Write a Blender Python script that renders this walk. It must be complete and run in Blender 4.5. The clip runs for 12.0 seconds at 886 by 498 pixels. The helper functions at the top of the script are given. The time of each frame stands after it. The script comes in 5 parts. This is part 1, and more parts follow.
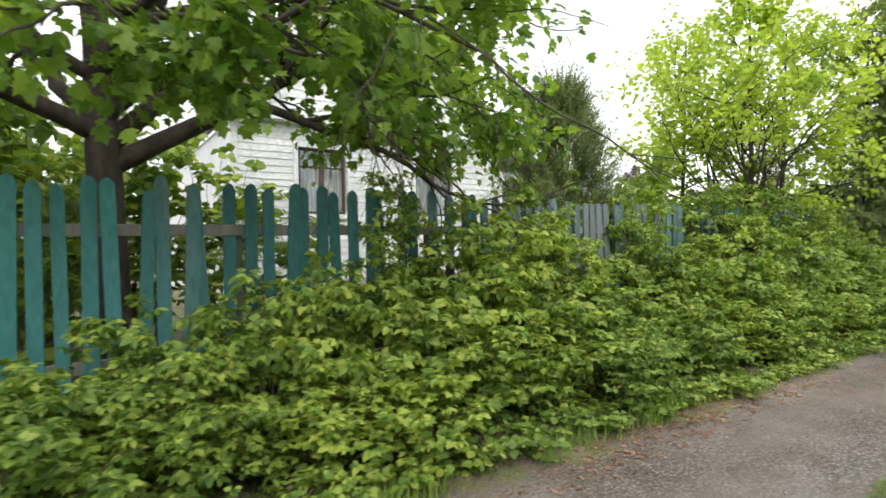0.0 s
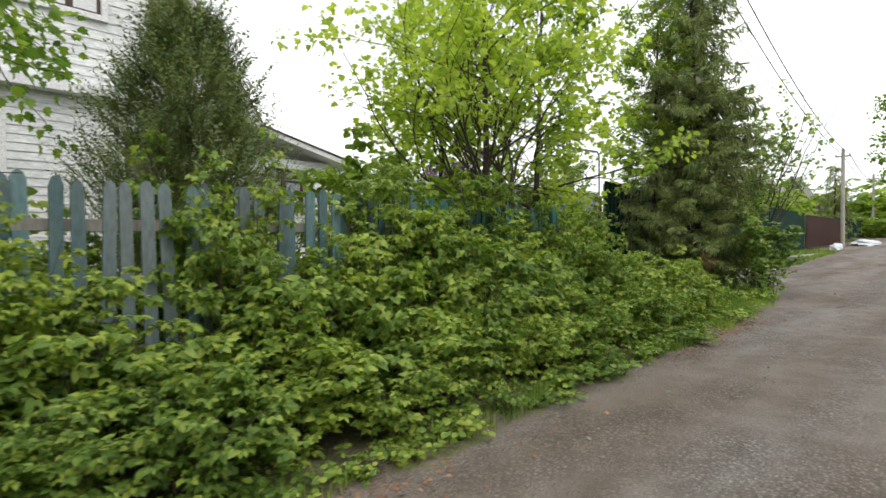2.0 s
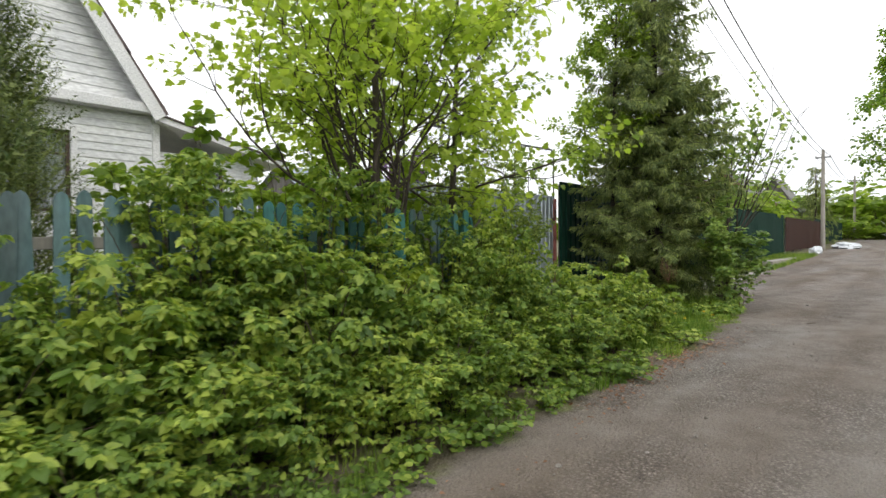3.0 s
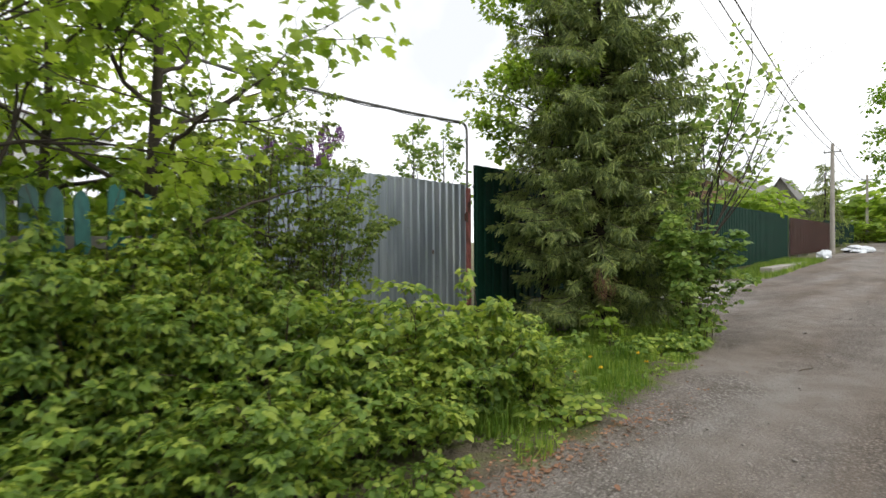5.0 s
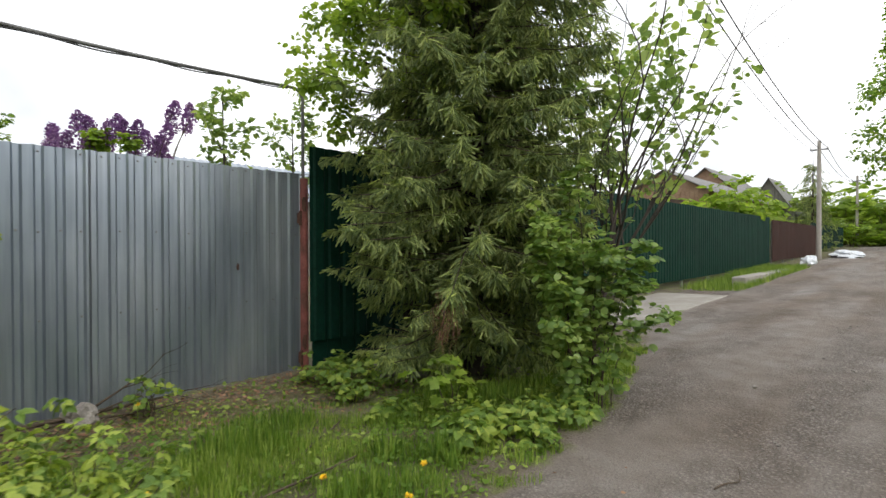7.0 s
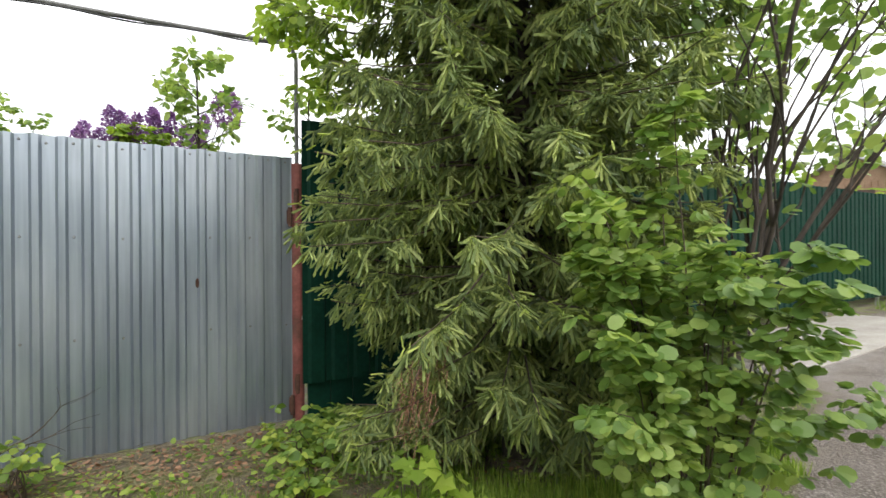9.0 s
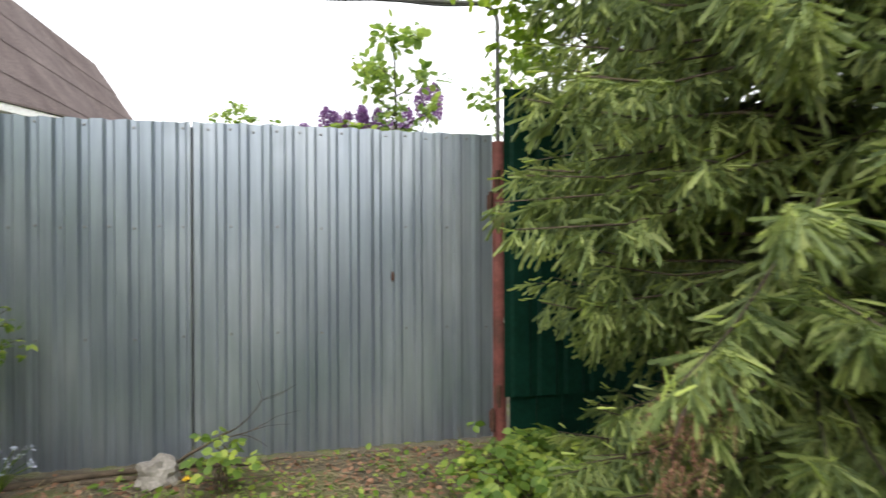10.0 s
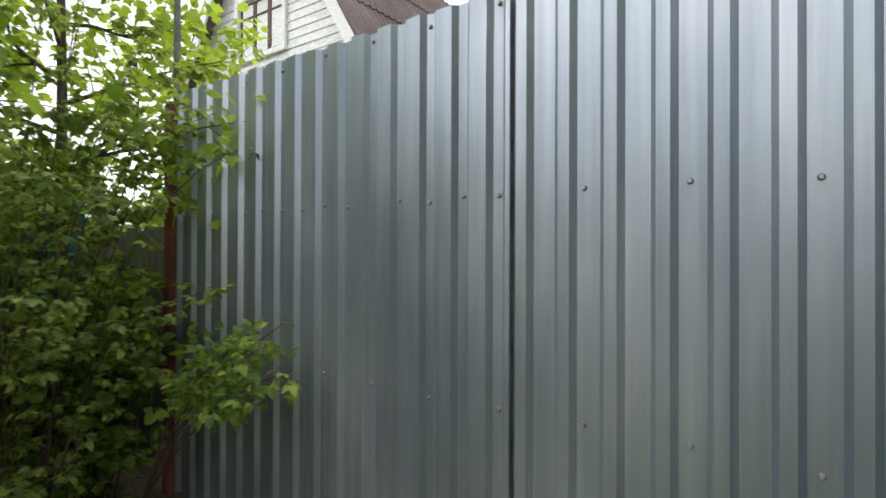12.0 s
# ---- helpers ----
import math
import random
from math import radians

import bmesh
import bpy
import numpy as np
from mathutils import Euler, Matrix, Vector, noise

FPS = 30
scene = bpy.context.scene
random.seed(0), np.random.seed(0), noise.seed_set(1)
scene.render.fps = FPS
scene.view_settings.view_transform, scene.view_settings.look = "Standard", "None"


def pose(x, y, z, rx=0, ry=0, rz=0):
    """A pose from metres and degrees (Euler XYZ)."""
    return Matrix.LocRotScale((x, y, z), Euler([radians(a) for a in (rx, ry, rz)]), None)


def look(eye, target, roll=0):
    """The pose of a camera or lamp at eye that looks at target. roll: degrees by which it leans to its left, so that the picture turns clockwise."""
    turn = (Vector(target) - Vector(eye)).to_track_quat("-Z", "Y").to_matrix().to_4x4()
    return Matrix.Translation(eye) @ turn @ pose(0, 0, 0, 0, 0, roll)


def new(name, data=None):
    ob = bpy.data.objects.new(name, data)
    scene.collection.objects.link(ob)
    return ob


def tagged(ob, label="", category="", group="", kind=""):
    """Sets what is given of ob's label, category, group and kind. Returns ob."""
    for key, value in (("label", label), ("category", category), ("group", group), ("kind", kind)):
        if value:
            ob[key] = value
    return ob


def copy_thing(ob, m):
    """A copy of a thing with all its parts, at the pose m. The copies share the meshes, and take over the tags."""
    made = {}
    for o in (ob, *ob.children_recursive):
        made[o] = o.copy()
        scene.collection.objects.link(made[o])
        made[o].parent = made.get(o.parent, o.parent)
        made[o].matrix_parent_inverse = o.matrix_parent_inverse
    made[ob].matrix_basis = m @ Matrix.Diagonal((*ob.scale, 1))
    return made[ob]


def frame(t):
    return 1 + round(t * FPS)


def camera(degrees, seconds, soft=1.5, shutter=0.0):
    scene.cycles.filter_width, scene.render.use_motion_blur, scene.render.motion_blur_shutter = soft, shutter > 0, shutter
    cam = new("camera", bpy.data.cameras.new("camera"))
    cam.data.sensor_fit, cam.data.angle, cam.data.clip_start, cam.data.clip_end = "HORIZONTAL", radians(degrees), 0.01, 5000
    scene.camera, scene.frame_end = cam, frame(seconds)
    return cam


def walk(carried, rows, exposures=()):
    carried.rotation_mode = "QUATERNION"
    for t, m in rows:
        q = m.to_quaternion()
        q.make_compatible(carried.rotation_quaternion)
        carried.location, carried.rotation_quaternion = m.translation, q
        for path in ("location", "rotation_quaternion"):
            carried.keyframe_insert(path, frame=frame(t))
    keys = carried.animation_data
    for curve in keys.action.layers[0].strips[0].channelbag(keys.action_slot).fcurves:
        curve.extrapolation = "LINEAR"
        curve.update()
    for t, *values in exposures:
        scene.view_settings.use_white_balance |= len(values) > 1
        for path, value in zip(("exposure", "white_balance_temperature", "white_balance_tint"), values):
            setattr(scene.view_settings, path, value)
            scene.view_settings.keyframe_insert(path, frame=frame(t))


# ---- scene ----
cam = camera(79.6, 12.0, 1.5, 0.2)
METRES, EYE, TILT, LEAN, TURN = 16.0, 1.18, 0.0, 0.0, -34.1
ROWS = [
    (0.0, 0.0, 0.0, 0.0, -0.01, -0.74, 0.85),
    (0.5, 0.0381, 0.0274, 0.0005, -2.89, -0.97, 0.66),
    (1.0, 0.0794, 0.0526, -0.0001, -7.48, -1.02, 0.54),
    (1.5, 0.1215, 0.0812, -0.0001, -10.37, -1.17, 0.37),
    (2.0, 0.1633, 0.109, 0.0002, -12.47, -1.07, 0.38),
    (2.5, 0.2022, 0.1368, 0.0037, -13.3, -1.07, 0.36),
    (3.0, 0.2401, 0.1618, 0.006, -13.62, -0.94, 0.41),
    (5.0, 0.4009, 0.2938, 0.0051, -12.81, -0.64, 0.37),
    (5.5, 0.4406, 0.3242, 0.0069, -12.77, -0.68, 0.34),
    (6.0, 0.4787, 0.3508, 0.0093, -12.84, -0.65, 0.27),
    (6.5, 0.5153, 0.3781, 0.0107, -13.14, -0.67, 0.2),
    (7.0, 0.5468, 0.4015, 0.0118, -13.37, -0.59, 0.12),
    (8.8, 0.618, 0.5015, 0.0132, 0.45, -0.1, 0.34),
    (9.0, 0.6199, 0.5108, 0.013, 1.14, -0.08, 0.36),
    (9.5, 0.6203, 0.5333, 0.0113, 9.9, -0.04, 0.44),
    (10.0, 0.6065, 0.5554, 0.0094, 22.38, -0.06, 0.27),
    (10.5, 0.5862, 0.5737, 0.0107, 46.11, 0.13, 0.59),
    (11.0, 0.5682, 0.5935, 0.0093, 59.11, 0.15, 0.35),
    (11.5, 0.5469, 0.6315, 0.0093, 69.02, 0.07, 0.14),
    (12.0, 0.527, 0.665, 0.0065, 69.71, 0.43, -0.22),
]
walk(cam, [(t, pose(0, 0, EYE, TILT, LEAN, TURN) @ pose(METRES * x, METRES * y, METRES * z, 90 + pitch, roll, yaw)) for t, x, y, z, yaw, pitch, roll in ROWS],
     [(0.0, 0.55), (0.5, 0.5), (1.0, 0.35), (1.6, 0.2), (2.4, 0.05), (5.0, 0.08), (5.6, 0.15), (7.0, 0.05), (7.4, 0.08), (9.0, 0.7), (9.5, 0.76), (10.0, 0.76), (10.5, 0.52), (11.0, 0.45), (11.5, 0.52), (12.0, 0.38)])


# ---- world and light ----
world = bpy.data.worlds.new("overcast_sky")
scene.world = world
world.use_nodes = True
wn, wl = world.node_tree.nodes, world.node_tree.links
sky = wn.new("ShaderNodeTexSky")
sky.sky_type, sky.sun_disc = "NISHITA", False
sky.sun_elevation, sky.sun_rotation = radians(48), radians(200)
sky.air_density, sky.dust_density, sky.ozone_density = 1.0, 6.0, 1.0
cloud = wn.new("ShaderNodeTexNoise")
cloud.inputs["Scale"].default_value, cloud.inputs["Detail"].default_value = 2.2, 5.0
cloud_tint = wn.new("ShaderNodeValToRGB")
cloud_tint.color_ramp.elements[0].color, cloud_tint.color_ramp.elements[0].position = (7.2, 7.4, 7.7, 1), 0.36
cloud_tint.color_ramp.elements[1].color, cloud_tint.color_ramp.elements[1].position = (13.6, 13.6, 13.7, 1), 0.68
cloud_mix = wn.new("ShaderNodeMix")
cloud_mix.data_type = "RGBA"
cloud_mix.inputs["Factor"].default_value = 0.9
wl.new(cloud.outputs["Fac"], cloud_tint.inputs["Fac"])
wl.new(sky.outputs["Color"], cloud_mix.inputs["A"])
wl.new(cloud_tint.outputs["Color"], cloud_mix.inputs["B"])
wl.new(cloud_mix.outputs["Result"], wn["Background"].inputs["Color"])
wn["Background"].inputs["Strength"].default_value = 0.135
sun = new("sun", bpy.data.lights.new("sun", "SUN"))
sun.data.energy, sun.data.angle, sun.data.color = 0.8, radians(16), (1.0, 0.96, 0.9)
sun.matrix_world = look((0, -20, 25), (6, 0, 0))


# ---- materials ----
def nodes_of(name):
    m = bpy.data.materials.new(name)
    m.use_nodes = True
    return m, m.node_tree.nodes, m.node_tree.links, m.node_tree.nodes["Principled BSDF"]


def ramp_node(n, stops):
    r = n.new("ShaderNodeValToRGB")
    while len(r.color_ramp.elements) < len(stops):
        r.color_ramp.elements.new(0.5)
    for e, (p, c) in zip(r.color_ramp.elements, stops):
        e.position, e.color = p, (*c, 1)
    return r


def noise_node(n, l, scale, detail=4.0, coords=None, stretch=None):
    t = n.new("ShaderNodeTexNoise")
    t.inputs["Scale"].default_value, t.inputs["Detail"].default_value = scale, detail
    if coords is not None:
        if stretch:
            mp = n.new("ShaderNodeMapping")
            mp.inputs["Scale"].default_value = stretch
            l.new(coords, mp.inputs["Vector"])
            coords = mp.outputs["Vector"]
        l.new(coords, t.inputs["Vector"])
    return t


def mix_node(n, l, fac, a, b, mode="MIX"):
    m = n.new("ShaderNodeMix")
    m.data_type, m.blend_type = "RGBA", mode
    for key, v in (("Factor", fac), ("A", a), ("B", b)):
        if isinstance(v, (int, float)):
            m.inputs[key].default_value = v
        elif isinstance(v, tuple):
            m.inputs[key].default_value = (*v, 1)
        else:
            l.new(v, m.inputs[key])
    return m.outputs["Result"]


def bump_node(n, l, height, strength, distance, shader):
    b = n.new("ShaderNodeBump")
    b.inputs["Strength"].default_value, b.inputs["Distance"].default_value = strength, distance
    l.new(height, b.inputs["Height"])
    l.new(b.outputs["Normal"], shader.inputs["Normal"])


def surface(name, stops, scale, rough=0.8, metal=0.0, fine=60.0, bump=0.3, depth=0.004, stretch=None, vary=0.0, world_space=False):
    """A surface with two scales of variation; vary: how far alike pieces differ in brightness."""
    m, n, l, p = nodes_of(name)
    tc = n.new("ShaderNodeTexCoord")
    co = tc.outputs["Object"]
    if world_space:
        geo = n.new("ShaderNodeNewGeometry")
        co = geo.outputs["Position"]
    big = noise_node(n, l, scale, 5.0, co, stretch)
    small = noise_node(n, l, fine, 3.0, co, stretch)
    ramp = ramp_node(n, stops)
    l.new(big.outputs["Fac"], ramp.inputs["Fac"])
    grain = ramp_node(n, [(0.25, (0.72, 0.72, 0.72)), (0.75, (1.18, 1.18, 1.18))])
    l.new(small.outputs["Fac"], grain.inputs["Fac"])
    col = mix_node(n, l, 1.0, ramp.outputs["Color"], grain.outputs["Color"], "MULTIPLY")
    if vary:
        oi = n.new("ShaderNodeObjectInfo")
        vr = ramp_node(n, [(0.0, (1 - vary,) * 3), (1.0, (1 + vary,) * 3)])
        l.new(oi.outputs["Random"], vr.inputs["Fac"])
        col = mix_node(n, l, 1.0, col, vr.outputs["Color"], "MULTIPLY")
    l.new(col, p.inputs["Base Color"])
    p.inputs["Roughness"].default_value, p.inputs["Metallic"].default_value = rough, metal
    bump_node(n, l, small.outputs["Fac"], bump, depth, p)
    return m


def foliage(name, dark, mid, light, glow=0.35, rough=0.45, patch=1.3):
    """Leaves: every leaf its own tint, whole patches lighter or darker, light passing through."""
    m, n, l, p = nodes_of(name)
    geo = n.new("ShaderNodeNewGeometry")
    ramp = ramp_node(n, [(0.0, dark), (0.45, mid), (0.85, light), (1.0, tuple(c * 1.15 for c in light))])
    spread = noise_node(n, l, patch, 2.0, geo.outputs["Position"])
    add = n.new("ShaderNodeMath")
    add.operation = "MULTIPLY_ADD"
    l.new(geo.outputs["Random Per Island"], add.inputs[0])
    add.inputs[1].default_value = 0.75
    sub = n.new("ShaderNodeMath")
    sub.operation = "MULTIPLY_ADD"
    l.new(spread.outputs["Fac"], sub.inputs[0])
    sub.inputs[1].default_value, sub.inputs[2].default_value = 1.1, -0.42
    l.new(sub.outputs[0], add.inputs[2])
    l.new(add.outputs[0], ramp.inputs["Fac"])
    l.new(ramp.outputs["Color"], p.inputs["Base Color"])
    p.inputs["Roughness"].default_value, p.inputs["Specular IOR Level"].default_value = rough, 0.4
    tr = n.new("ShaderNodeBsdfTranslucent")
    warm = mix_node(n, l, 1.0, ramp.outputs["Color"], (1.3, 1.3, 0.8), "MULTIPLY")
    l.new(warm, tr.inputs["Color"])
    mx = n.new("ShaderNodeMixShader")
    mx.inputs["Fac"].default_value = glow
    l.new(p.outputs["BSDF"], mx.inputs[1])
    l.new(tr.outputs["BSDF"], mx.inputs[2])
    l.new(mx.outputs["Shader"], n["Material Output"].inputs["Surface"])
    return m


LEAF_HEDGE = foliage("raspberry_leaf", (0.075, 0.14, 0.028), (0.185, 0.295, 0.055), (0.41, 0.49, 0.095), 0.43, 0.5)
LEAF_TREE = foliage("maple_leaf", (0.07, 0.15, 0.022), (0.15, 0.265, 0.036), (0.28, 0.4, 0.06), 0.55, 0.5)
LEAF_YOUNG = foliage("young_maple_leaf", (0.24, 0.34, 0.05), (0.38, 0.5, 0.075), (0.52, 0.62, 0.12), 0.6, 0.5)
LEAF_ROUND = foliage("sallow_leaf", (0.11, 0.2, 0.05), (0.21, 0.32, 0.085), (0.38, 0.48, 0.14), 0.45, 0.4)
NEEDLE = foliage("spruce_needle", (0.11, 0.16, 0.065), (0.24, 0.31, 0.11), (0.45, 0.51, 0.185), 0.42, 0.5, 3.0)
SHOOT = foliage("spruce_shoot", (0.26, 0.34, 0.08), (0.38, 0.46, 0.11), (0.5, 0.57, 0.16), 0.4, 0.5)
NEEDLE_DEAD = foliage("dead_needle", (0.17, 0.085, 0.05), (0.27, 0.14, 0.085), (0.38, 0.22, 0.14), 0.15, 0.7)
THUJA = foliage("juniper_spray", (0.06, 0.1, 0.035), (0.13, 0.18, 0.055), (0.24, 0.29, 0.085), 0.3, 0.55, 2.5)
GRASS = foliage("grass_blade", (0.085, 0.165, 0.025), (0.165, 0.28, 0.035), (0.34, 0.43, 0.09), 0.4, 0.55)
LEAF_SHRUB = foliage("gate_shrub_leaf", (0.07, 0.125, 0.03), (0.175, 0.25, 0.06), (0.36, 0.43, 0.11), 0.45, 0.5, 2.2)
LILAC = foliage("lilac_blossom", (0.14, 0.055, 0.22), (0.25, 0.12, 0.37), (0.4, 0.24, 0.52), 0.4, 0.7)
LEAF_MID = foliage("spring_leaf", (0.13, 0.22, 0.03), (0.23, 0.34, 0.05), (0.37, 0.48, 0.08), 0.55, 0.5)
BARK = surface("bark", [(0.3, (0.035, 0.028, 0.022)), (0.7, (0.1, 0.08, 0.065))], 9, 0.95, fine=45, bump=0.8, depth=0.012, stretch=(1, 1, 0.25))
TWIG = surface("twig", [(0.3, (0.06, 0.045, 0.03)), (0.7, (0.15, 0.11, 0.075))], 12, 0.9)
GREENSHEET = surface("green_painted_sheet", [(0.3, (0.003, 0.026, 0.017)), (0.7, (0.006, 0.04, 0.026))], 2.0, 0.6, 0.0, fine=30, bump=0.05)
BROWNSHEET = surface("brown_painted_sheet", [(0.3, (0.04, 0.018, 0.014)), (0.7, (0.06, 0.028, 0.022))], 2.0, 0.55, 0.0, fine=30, bump=0.05)
for sheet in (GREENSHEET, BROWNSHEET):
    sheet.node_tree.nodes["Principled BSDF"].inputs["Specular IOR Level"].default_value = 0.12
STRAW = surface("dry_straw", [(0.3, (0.2, 0.16, 0.09)), (0.7, (0.36, 0.3, 0.18))], 5, 0.9)
PETAL = surface("pale_blue_petal", [(0.3, (0.5, 0.55, 0.75)), (0.7, (0.7, 0.74, 0.85))], 30, 0.8)
RUST = surface("rusted_iron", [(0.3, (0.05, 0.025, 0.018)), (0.7, (0.13, 0.06, 0.04))], 14, 0.9, fine=60)
REDPAINT = surface("red_oxide_paint", [(0.32, (0.12, 0.045, 0.035)), (0.5, (0.2, 0.06, 0.05)), (0.72, (0.29, 0.1, 0.085))], 6, 0.7, fine=50)
STEEL = surface("weathered_steel", [(0.3, (0.22, 0.22, 0.22)), (0.7, (0.36, 0.36, 0.35))], 8, 0.5, 0.6)
DARKSTEEL = surface("dull_dark_steel", [(0.3, (0.1, 0.1, 0.1)), (0.7, (0.2, 0.2, 0.195))], 8, 0.6, 0.3)
RUBBER = surface("black_cable_sheath", [(0.3, (0.015, 0.015, 0.015)), (0.7, (0.03, 0.03, 0.03))], 10, 0.6)
PICKETPAINT = surface("faded_bluish_paint", [(0.3, (0.15, 0.18, 0.185)), (0.48, (0.1, 0.18, 0.19)), (0.72, (0.06, 0.19, 0.19))], 1.6, 0.85, fine=45, bump=0.4, stretch=(1, 1, 0.3), vary=0.3, world_space=True)
TEALPAINT = surface("worn_teal_paint", [(0.3, (0.1, 0.14, 0.14)), (0.45, (0.045, 0.155, 0.15)), (0.75, (0.03, 0.17, 0.16))], 1.9, 0.8, fine=45, bump=0.4, stretch=(1, 1, 0.3), vary=0.28, world_space=True)
GREYWOOD = surface("weathered_wood", [(0.3, (0.12, 0.115, 0.10)), (0.7, (0.24, 0.23, 0.205))], 5, 0.9, fine=40, stretch=(1, 1, 0.2), vary=0.2)
SIDING = surface("white_painted_board", [(0.3, (0.66, 0.68, 0.69)), (0.7, (0.8, 0.81, 0.81))], 2.5, 0.55, fine=35, bump=0.08, stretch=(0.3, 1, 1), vary=0.04)
TRIM = surface("white_trim_paint", [(0.3, (0.72, 0.73, 0.74)), (0.7, (0.82, 0.82, 0.82))], 3, 0.5, fine=40, bump=0.05)
DARKFRAME = surface("dark_brown_window_wood", [(0.3, (0.05, 0.03, 0.022)), (0.7, (0.10, 0.06, 0.045))], 6, 0.6, fine=50)
ROOFSHEET = surface("brown_roof_sheet", [(0.3, (0.095, 0.072, 0.07)), (0.7, (0.165, 0.13, 0.125))], 1.5, 0.85, fine=25, world_space=True)
CONCRETE = surface("concrete", [(0.3, (0.31, 0.285, 0.25)), (0.7, (0.42, 0.395, 0.35))], 2.5, 0.9, fine=45)
STONE = surface("grey_stone", [(0.3, (0.2, 0.18, 0.16)), (0.7, (0.38, 0.35, 0.315))], 8, 0.9, fine=60, bump=0.6)
PLANK = surface("tan_wall_board", [(0.3, (0.26, 0.16, 0.1)), (0.7, (0.36, 0.24, 0.16))], 4, 0.8)
SLATE = surface("grey_slate_roof", [(0.3, (0.2, 0.2, 0.2)), (0.7, (0.3, 0.29, 0.28))], 3, 0.85)
PLASTIC = surface("white_plastic_film", [(0.3, (0.6, 0.65, 0.7)), (0.7, (0.8, 0.82, 0.84))], 4, 0.4, fine=20, bump=0.4, depth=0.02)
CURTAIN = surface("pale_curtain", [(0.3, (0.3, 0.32, 0.33)), (0.7, (0.5, 0.52, 0.53))], 3, 0.9, stretch=(4, 4, 0.2))
YELLOW = surface("dandelion_yellow", [(0.3, (0.8, 0.5, 0.01)), (0.7, (0.9, 0.62, 0.02))], 30, 0.8)
INTERIOR = surface("dim_room", [(0.3, (0.1, 0.095, 0.09)), (0.7, (0.15, 0.14, 0.13))], 1, 0.9)
m, n, l, p = nodes_of("galvanised_steel")
geo = n.new("ShaderNodeNewGeometry")
oi = n.new("ShaderNodeObjectInfo")
spangle = noise_node(n, l, 1.1, 5, geo.outputs["Position"], (1.6, 1.0, 0.7))
streak = noise_node(n, l, 9.0, 4, geo.outputs["Position"], (3.0, 1.0, 0.12))
tone = ramp_node(n, [(0.32, (0.29, 0.335, 0.395)), (0.5, (0.365, 0.41, 0.47)), (0.68, (0.47, 0.51, 0.56))])
l.new(spangle.outputs["Fac"], tone.inputs["Fac"])
run = ramp_node(n, [(0.3, (0.84, 0.85, 0.86)), (0.7, (1.1, 1.1, 1.1))])
l.new(streak.outputs["Fac"], run.inputs["Fac"])
l.new(mix_node(n, l, 1.0, tone.outputs["Color"], run.outputs["Color"], "MULTIPLY"), p.inputs["Base Color"])
p.inputs["Metallic"].default_value = 0.72
dull = n.new("ShaderNodeMapRange")
dull.inputs["To Min"].default_value, dull.inputs["To Max"].default_value = 0.24, 0.44
l.new(spangle.outputs["Fac"], dull.inputs["Value"])
l.new(dull.outputs["Result"], p.inputs["Roughness"])
bump_node(n, l, spangle.outputs["Fac"], 0.12, 0.02, p)
ZINC = m
m, n, l, p = nodes_of("window_glass")
p.inputs["Base Color"].default_value = (0.9, 0.93, 0.95, 1)
p.inputs["Roughness"].default_value, p.inputs["Transmission Weight"].default_value, p.inputs["IOR"].default_value = 0.03, 1.0, 1.45
GLASS = m

# ground: packed earth and gravel on the road, soil and moss beside it
m, n, l, p = nodes_of("earth_and_gravel")
geo = n.new("ShaderNodeNewGeometry")
pos = geo.outputs["Position"]
sep = n.new("ShaderNodeSeparateXYZ")
l.new(pos, sep.inputs[0])
big = noise_node(n, l, 0.6, 6, pos, (0.3, 1.7, 1))
mid = noise_node(n, l, 3.2, 6, pos)
peb = n.new("ShaderNodeTexVoronoi")
peb.inputs["Scale"].default_value = 48
l.new(pos, peb.inputs["Vector"])
grit = noise_node(n, l, 120, 3, pos)
road_a = ramp_node(n, [(0.32, (0.23, 0.187, 0.15)), (0.5, (0.285, 0.25, 0.22)), (0.66, (0.325, 0.3, 0.275))])
l.new(big.outputs["Fac"], road_a.inputs["Fac"])
mid_a = ramp_node(n, [(0.3, (0.8, 0.77, 0.74)), (0.55, (1.0, 0.99, 0.98)), (0.75, (1.14, 1.14, 1.15))])
l.new(mid.outputs["Fac"], mid_a.inputs["Fac"])
col = mix_node(n, l, 1.0, road_a.outputs["Color"], mid_a.outputs["Color"], "MULTIPLY")
peb_a = ramp_node(n, [(0.0, (1.4, 1.4, 1.4)), (0.28, (1.05, 1.05, 1.05)), (0.55, (0.6, 0.585, 0.57))])
l.new(peb.outputs["Distance"], peb_a.inputs["Fac"])
cell = ramp_node(n, [(0.1, (0.7, 0.69, 0.68)), (0.6, (1.0, 1.0, 1.0)), (0.95, (1.4, 1.4, 1.42))])
l.new(peb.outputs["Color"], cell.inputs["Fac"])
loose = noise_node(n, l, 1.1, 5, pos, (0.5, 1.3, 1))
patchy = ramp_node(n, [(0.42, (0.15, 0.15, 0.15)), (0.62, (1, 1, 1))])
l.new(loose.outputs["Fac"], patchy.inputs["Fac"])
pebbly = mix_node(n, l, 1.0, peb_a.outputs["Color"], cell.outputs["Color"], "MULTIPLY")
col = mix_node(n, l, patchy.outputs["Color"], col, mix_node(n, l, 1.0, col, pebbly, "MULTIPLY"))
grit_a = ramp_node(n, [(0.3, (0.7, 0.7, 0.7)), (0.7, (1.25, 1.25, 1.25))])
l.new(grit.outputs["Fac"], grit_a.inputs["Fac"])
col = mix_node(n, l, 0.8, col, grit_a.outputs["Color"], "MULTIPLY")
